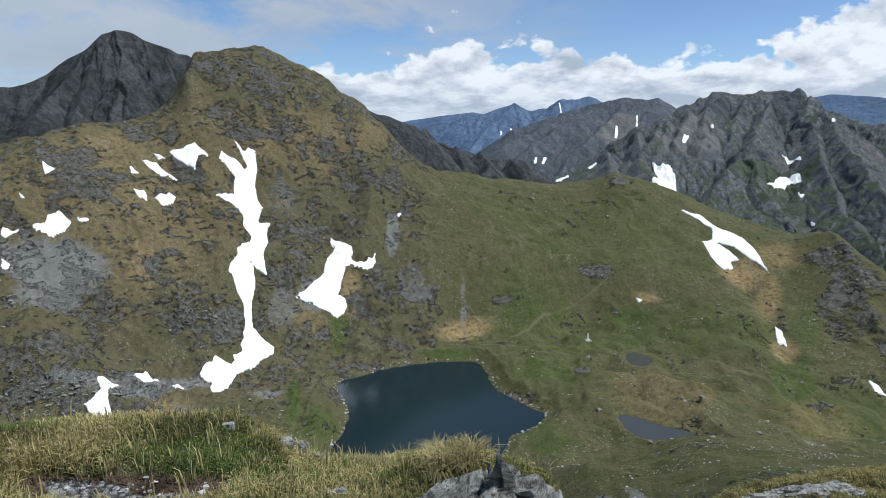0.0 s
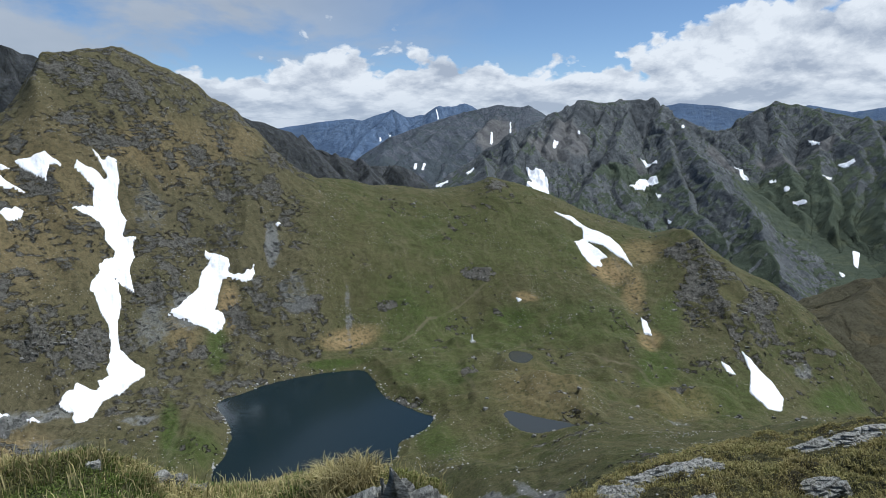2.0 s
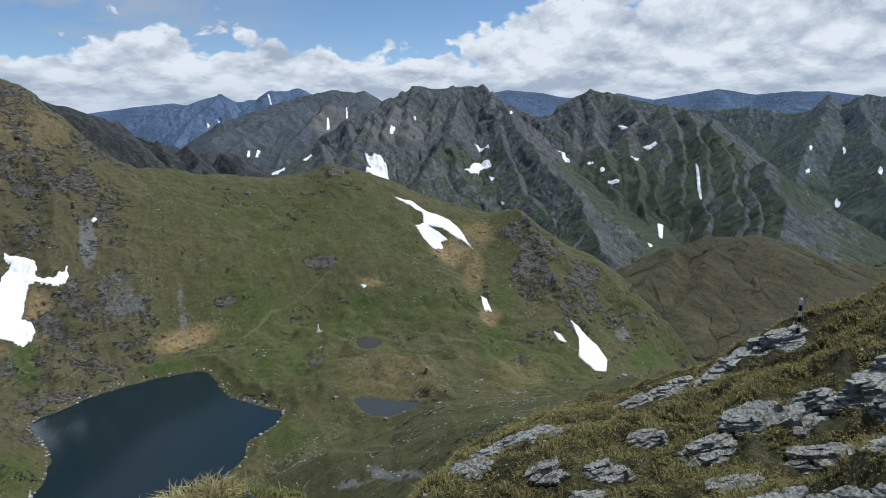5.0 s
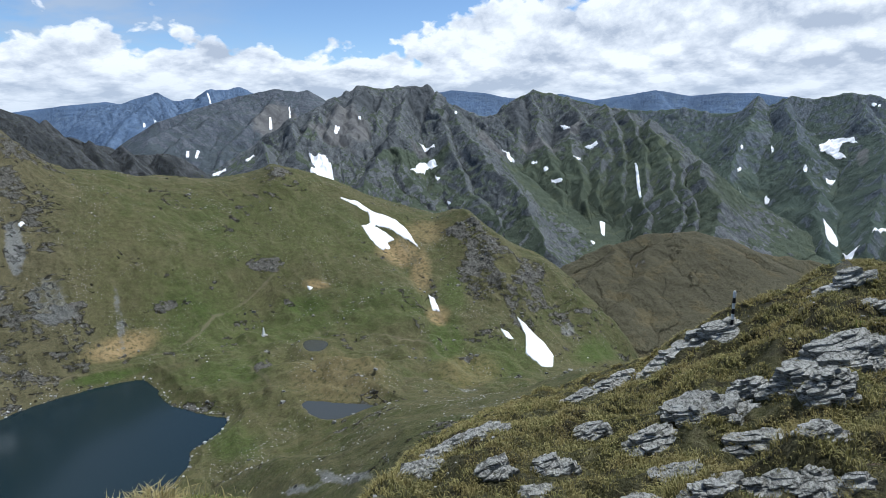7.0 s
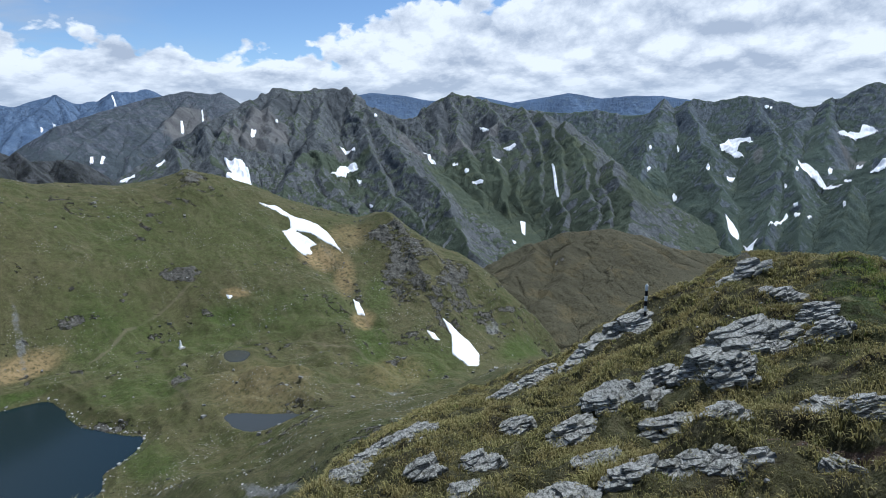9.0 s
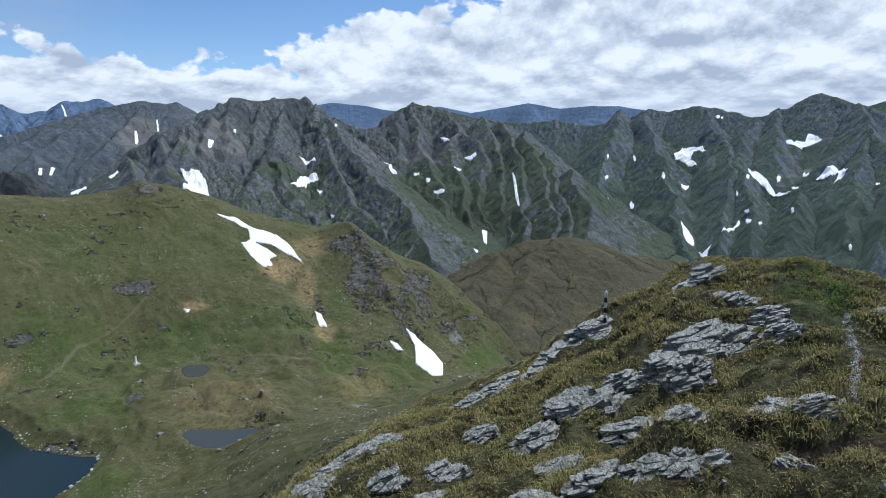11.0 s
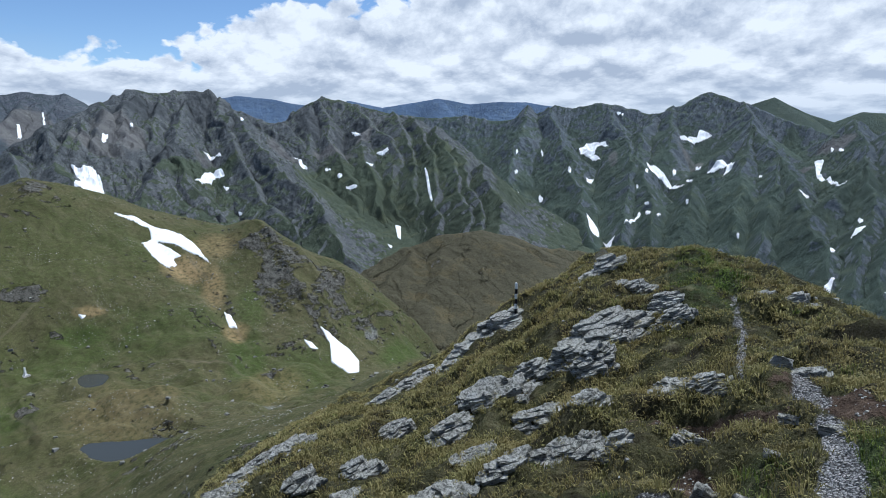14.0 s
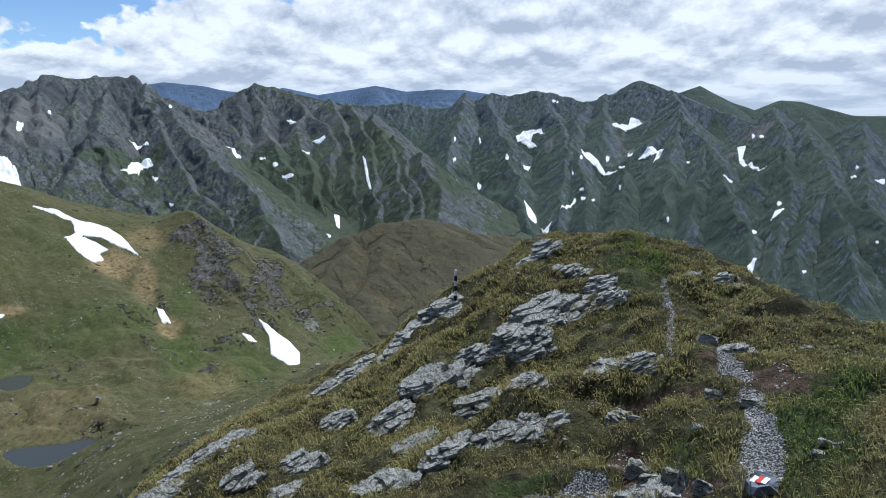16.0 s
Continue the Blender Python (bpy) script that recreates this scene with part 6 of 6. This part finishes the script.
def grass(name, X, Y, tall, spread, blades, material, label, seed, lean=0.7):
    """tufts of narrow bent blades at places X, Y"""
    rng = np.random.default_rng(seed)
    n = len(X)
    Z = height_on("ground", X, Y)
    V, F = [], []
    ids = np.repeat(np.arange(n), blades)
    m = len(ids)
    a = rng.uniform(0, 2 * np.pi, m)
    h = tall[ids] * rng.uniform(0.5, 1.15, m)
    off = spread[ids] * np.sqrt(rng.uniform(0, 1, m))
    out = rng.uniform(0.1, lean, m) * h
    bx, by = X[ids] + off * np.cos(a), Y[ids] + off * np.sin(a)
    bz = Z[ids] - 0.02
    w = np.maximum(h * 0.014, 0.00115 * np.hypot(bx, by) ** 0.9) * rng.uniform(0.7, 1.2, m)
    sx, sy = -np.sin(a + rng.uniform(-1, 1, m)), np.cos(a)
    base = np.stack([bx, by, bz], 1)
    mid = base + np.stack([out * 0.35 * np.cos(a), out * 0.35 * np.sin(a), h * 0.62], 1)
    tip = base + np.stack([out * np.cos(a), out * np.sin(a), np.maximum(h - 0.45 * out, 0.25 * h)], 1)
    side = np.stack([sx * w, sy * w, 0 * w], 1)
    P = np.stack([base - side, base + side, mid + side * 0.8, mid - side * 0.8, tip], 1).reshape(-1, 3)
    k = np.arange(m)[:, None] * 5
    quads = (k + np.array([[0, 1, 2, 3]])).tolist()
    tris = (k + np.array([[3, 2, 4]])).tolist()
    me = mesh_of(name, P.tolist(), quads + tris, material, shade=False)
    return tagged(new(name, me), label, "grass", kind="stuff")


OLIVE = blade_material("olive_grass", (0.092, 0.090, 0.030), (0.39, 0.355, 0.145))
FRESH = blade_material("fresh_grass", (0.062, 0.112, 0.020), (0.20, 0.25, 0.065))
STRAW = blade_material("straw_grass", (0.26, 0.23, 0.09), (0.62, 0.54, 0.27))
rng = np.random.default_rng(7)


def places(n, b0, b1, r0, r1, power=1.0):
    b = np.radians(rng.uniform(b0, b1, n))
    r = r0 + (r1 - r0) * rng.uniform(0, 1, n) ** power
    return r * np.sin(b), r * np.cos(b), r


# the turf of the knoll: low tussocks, thinner over bare soil and gravel
X, Y, R = places(52000, 13, 93, 4.0, 36, 0.75)
bare = np.maximum(field_at("gravel", X, Y), field_at("soil", X, Y))
clump = fbm(X / 0.8, Y / 0.8, 3, 61)
keep = (bare < 0.35) & (clump + 0.25 * rng.normal(0, 1, len(X)) > -0.4)
X, Y, R, clump = X[keep], Y[keep], R[keep], clump[keep]
green = field_at("turf", X, Y) + 0.35 * fbm(X / 2.5, Y / 2.5, 2, 65) + rng.normal(0, 0.18, len(X)) > 0.5
tall = 0.12 + 0.10 * np.clip(clump, -0.7, 1)
spread = np.full(len(X), 0.13)
grass("tussock_grass", X[~green], Y[~green], tall[~green], spread[~green], 8, OLIVE, "olive and straw coloured tussock grass on the knoll", 1, 1.5)
grass("green_grass", X[green], Y[green], tall[green] * 0.9, spread[green], 8, FRESH, "short fresh green grass beside the path", 2, 1.3)
# stones in the turf of the knoll
X, Y, R = places(1500, 16, 93, 6, 34, 0.8)
keep = fbm(X / 3.0, Y / 3.0, 3, 91) > 0.5
X, Y = X[keep], Y[keep]
KNOLL_STONES = (X, Y)
# the hump at the stand: long bent grass
X, Y, R = places(15000, -42, 14, 1.9, 4.7, 0.8)
bare = np.maximum(field_at("gravel", X, Y), field_at("soil", X, Y))
keep = bare < 0.4
X, Y = X[keep], Y[keep]
mixg = fbm(X / 0.7, Y / 0.7, 3, 71)
tall = 0.07 + 0.035 * np.clip(mixg, -0.6, 1)
spread = np.full(len(X), 0.045)
pale = mixg + rng.normal(0, 0.45, len(X)) > 0.0
grass("long_grass", X[pale], Y[pale], tall[pale], spread[pale], 7, STRAW, "long bent straw coloured grass on the edge", 3, 1.0)
grass("meadow_grass", X[~pale], Y[~pale], tall[~pale], spread[~pale], 7, FRESH, "soft green mountain grass on the edge", 4, 1.0)


X, Y, R = places(150, -1.0, 3.4, 3.35, 3.65, 1.0)
grass("sedge_tuft", X, Y, np.full(len(X), 0.17), np.full(len(X), 0.05), 8, STRAW, "tuft of long yellow green sedge behind the stone", 13, 1.3)
X, Y, R = places(520, -40, 12, 3.0, 4.4, 0.6)
grass("flowering_stems", X, Y, np.full(len(X), 0.17), np.full(len(X), 0.03), 2, STRAW, "thin dry grass stems along the edge", 12, 0.5)


def stones(name, X, Y, size, material, label, seed):
    """loose stones, each a dented block"""
    r = np.random.default_rng(seed)
    corner = np.array([[-1, -1, -1], [1, -1, -1], [1, 1, -1], [-1, 1, -1], [-1, -1, 1], [1, -1, 1], [1, 1, 1], [-1, 1, 1]], float)
    quad = np.array([[0, 3, 2, 1], [4, 5, 6, 7], [0, 1, 5, 4], [1, 2, 6, 5], [2, 3, 7, 6], [3, 0, 4, 7]])
    n = len(X)
    P = corner[None] * r.uniform(0.35, 1.0, (n, 8, 3)) * (size[:, None] * r.uniform(0.45, 1.0, (n, 3)))[:, None] * (0.5, 0.5, 0.28)
    a = r.uniform(0, 2 * np.pi, n)
    c, s = np.cos(a)[:, None], np.sin(a)[:, None]
    x, y = P[..., 0] * c - P[..., 1] * s, P[..., 0] * s + P[..., 1] * c
    Z = height_on("ground", X, Y)
    V = np.stack([x + X[:, None], y + Y[:, None], P[..., 2] + Z[:, None] + 0.1 * size[:, None]], -1).reshape(-1, 3)
    F = (np.arange(n)[:, None, None] * 8 + quad[None]).reshape(-1, 4)
    me = mesh_of(name, V.tolist(), F.tolist(), material, shade=False)
    return tagged(new(name, me), label, "stones", kind="stuff")


def stone_material(name, low, high):
    k = Mat(name, 0.85)
    n = k.t.nodes.new("ShaderNodeNewGeometry")
    k.colour(k.mix(n.outputs["Random Per Island"], low, high))
    k.relief([(k.noise(2.0, 5), 0.1)], 0.6)
    return k.m


CRAG = stone_material("dark_crag_stone", (0.06, 0.06, 0.054), (0.22, 0.215, 0.195))
LOOSE = stone_material("loose_stone", (0.16, 0.16, 0.15), (0.44, 0.43, 0.405))
# stones on the slope under the spur, on the lake's shore, and chips on the path
X, Y, R = places(16000, 8, 46, 45, 400, 0.8)
keep = fbm(X / 35, Y / 35, 3, 81) + 1.3 * field_at("scree", X, Y) + rng.normal(0, 0.35, len(X)) > 0.4
X, Y, R = X[keep], Y[keep], R[keep]
stones("slope_stones", X, Y, np.random.default_rng(3).uniform(0.25, 1.0, len(X)) ** 2 * 1.15 * np.clip(R / 180, 0.35, 1), LOOSE, "pale stones strewn over the grassy slope", 5)
X, Y, R = places(9000, -36, 50, 380, 760, 1.0)
keep = fbm(X / 40, Y / 40, 3, 83) + 1.2 * np.maximum(field_at("scree", X, Y), field_at("rock", X, Y) * 0.6) > 0.95
for loop, level in WATERS:
    keep &= inside_by(loop, X, Y) < 1
X, Y = X[keep], Y[keep]
stones("boulder_field", X, Y, np.random.default_rng(4).uniform(0.3, 1.0, len(X)) ** 3 * 2.6, LOOSE, "grey boulders scattered over scree and turf", 6)
# blocks of rock that break through the turf of the slopes
X, Y, R = places(60000, -37, 50, 300, 830, 1.0)
level = np.maximum(field_at("rock", X, Y), 0.14 * (np.degrees(np.arctan2(X, Y)) < 0) + 0.05)
keep = level * 0.9 + 0.55 * fbm(X / 26, Y / 26, 4, 87) + 0.25 * rng.normal(0, 1, len(X)) > 0.85
for loop, _ in WATERS:
    keep &= inside_by(loop, X, Y) < 1
X, Y = X[keep], Y[keep]
stones("rock_blocks", X, Y, rng.uniform(0.25, 1.0, len(X)) ** 2 * 4.6, CRAG, "dark rock blocks breaking through the turf", 11)
shore = WATERS[0][0]
pick = rng.integers(0, len(shore), 260)
push = rng.uniform(0.2, 3.2, 260)
away = shore[pick] - shore.mean(0)
away /= np.hypot(*away.T)[:, None]
S = shore[pick] + away * push[:, None] + rng.normal(0, 1.2, (260, 2))
stones("shore_boulders", S[:, 0], S[:, 1], rng.uniform(0.4, 1.0, 260) ** 2 * 3.0, LOOSE, "pale boulders along the lake shore", 7)
X, Y, R = places(26000, 60, 93, 2.4, 24, 1.0)
g = np.maximum(field_at("gravel", X, Y), 0.62 * field_at("soil", X, Y))
keep = g + rng.uniform(-0.3, 0.3, len(X)) > 0.6
X, Y = X[keep], Y[keep]
stones("path_gravel", X, Y, rng.uniform(0.25, 1.0, len(X)) ** 2 * 0.06 + 0.012, LOOSE, "grey gravel and stone chips on the path", 8)
X, Y, R = places(2500, -42, 12, 1.6, 4.2, 1.0)
g = np.maximum(field_at("gravel", X, Y), 0.7 * field_at("soil", X, Y))
keep = g > 0.5
X, Y = X[keep], Y[keep]
stones("bare_gravel", X, Y, rng.uniform(0.25, 1.0, len(X)) ** 2 * 0.05 + 0.008, LOOSE, "small stone chips on bare soil", 9)

X, Y = KNOLL_STONES
stones("turf_stones", X, Y, rng.uniform(0.2, 1.0, len(X)) ** 2 * 0.14 + 0.03, LOOSE, "small grey stones half sunk in the turf", 10)


# ---- marker post and memorial ----
def plain(name, colour, rough=0.6, spot=0.3, pits=0.004):
    k = Mat(name, rough)
    k.colour(k.mix(k.step(k.noise(9.0, 5), 0.4, 0.75), colour, tuple(c * (1 - spot) for c in colour)))
    k.relief([(k.noise(40.0 if pits < 0.01 else 9.0, 5, 0.65), pits)], 0.5)
    return k.m


WHITE, BLACK, RED = plain("white_paint", (0.78, 0.78, 0.76)), plain("black_paint", (0.02, 0.02, 0.022)), plain("red_paint", (0.55, 0.05, 0.04))


def part(name, bm, material, parent, label=""):
    me = bpy.data.meshes.new(name)
    bm.to_mesh(me)
    bm.free()
    me.materials.append(material)
    ob = new(name, me)
    ob.parent = parent
    return tagged(ob, label) if label else ob


def tube(r0, r1, z0, z1, sides=14):
    bm = bmesh.new()
    bmesh.ops.create_cone(bm, cap_ends=True, segments=sides, radius1=r0, radius2=r1, depth=z1 - z0, matrix=Matrix.Translation((0, 0, (z0 + z1) / 2)))
    bmesh.ops.bevel(bm, geom=[e for e in bm.edges if abs(e.verts[0].co.z - e.verts[1].co.z) < 1e-4], offset=min(r0, r1) * 0.15, segments=1, affect="EDGES")
    return bm


def marker_post(x, y, tall):
    post = new("marker_post")
    g = float(height_on("ground", np.array([x]), np.array([y]))[0])
    post.matrix_world = pose(x, y, g - 0.05, 1.5, -2, 0)
    n = 7
    for i in range(n):
        z0, z1 = tall * i / n, tall * (i + 1) / n
        part("band", tube(0.055, 0.055, z0, z1), (BLACK, WHITE)[i % 2 == 0], post, ("black painted band", "white painted band")[i % 2 == 0])
    part("cap", tube(0.058, 0.03, tall, tall + 0.05), WHITE, post, "rounded white cap")
    return tagged(post, "black and white striped trail marker post among rocks", "post")


def box(wx, wy, z0, z1, top=1.0):
    bm = bmesh.new()
    bmesh.ops.create_cube(bm, size=1.0, matrix=Matrix.Translation((0, 0, (z0 + z1) / 2)) @ Matrix.Diagonal((wx, wy, z1 - z0, 1)))
    for v in bm.verts:
        if v.co.z > (z0 + z1) / 2:
            v.co.x *= top
            v.co.y *= top
    bmesh.ops.bevel(bm, geom=bm.edges[:], offset=0.04 * min(wx, wy), segments=2, affect="EDGES")
    return bm


def memorial(x, y):
    m = new("memorial")
    g = float(height_on("ground", np.array([x]), np.array([y]))[0])
    m.matrix_world = pose(x, y, g - 0.2, 0, 0, 20)
    part("plinth", box(6.0, 4.5, 0, 1.3, 0.92), LOOSE, m, "low grey stone plinth")
    part("base", box(2.6, 2.2, 1.3, 2.3, 0.9), WHITE, m)
    part("obelisk", box(1.7, 1.4, 2.3, 7.6, 0.6), WHITE, m, "tapered white obelisk")
    return tagged(m, "white stone memorial on a grassy hump above the lake", "monument")


def painted_stone(x, y):
    """a boulder at the path with a red bar between two white ones"""
    s = new("painted_stone")
    g = float(height_on("ground", np.array([x]), np.array([y]))[0])
    s.matrix_world = pose(x, y, g + 0.02, 14, -6, -math.degrees(math.atan2(x, y)))
    rng = random.Random(5)
    bm = bmesh.new()
    slab(bm, Matrix.Identity(4), 0.36, 0.30, 0.25, Euler((0, 0, 0.35)).to_matrix().to_4x4(), rng, 2, 0.8)
    part("stone", bm, BLUESTONE, s)
    for name, cx, material in (("white_bar", -0.07, WHITE), ("red_bar", -0.015, RED), ("white_bar", 0.04, WHITE)):
        bm = bmesh.new()
        bmesh.ops.create_grid(bm, x_segments=3, y_segments=6, size=0.5, matrix=Matrix.Translation((cx, -0.02, 0.135)) @ Euler((0, 0, -0.5)).to_matrix().to_4x4() @ Matrix.Diagonal((0.05, 0.11, 1, 1)))
        for v in bm.verts:
            v.co.x += 0.006 * noise.noise(v.co * 30)
        part(name, bm, material, s, "painted bar")
    return tagged(s, "blue grey boulder with red and white trail mark", "stone")


BLUESTONE = plain("blue_grey_stone", (0.15, 0.165, 0.20), 0.7, 0.7, 0.05)

marker_post(19.92, 13.89, 1.43)
memorial(130.82, 547.71)
painted_stone(7.09, 0.84)
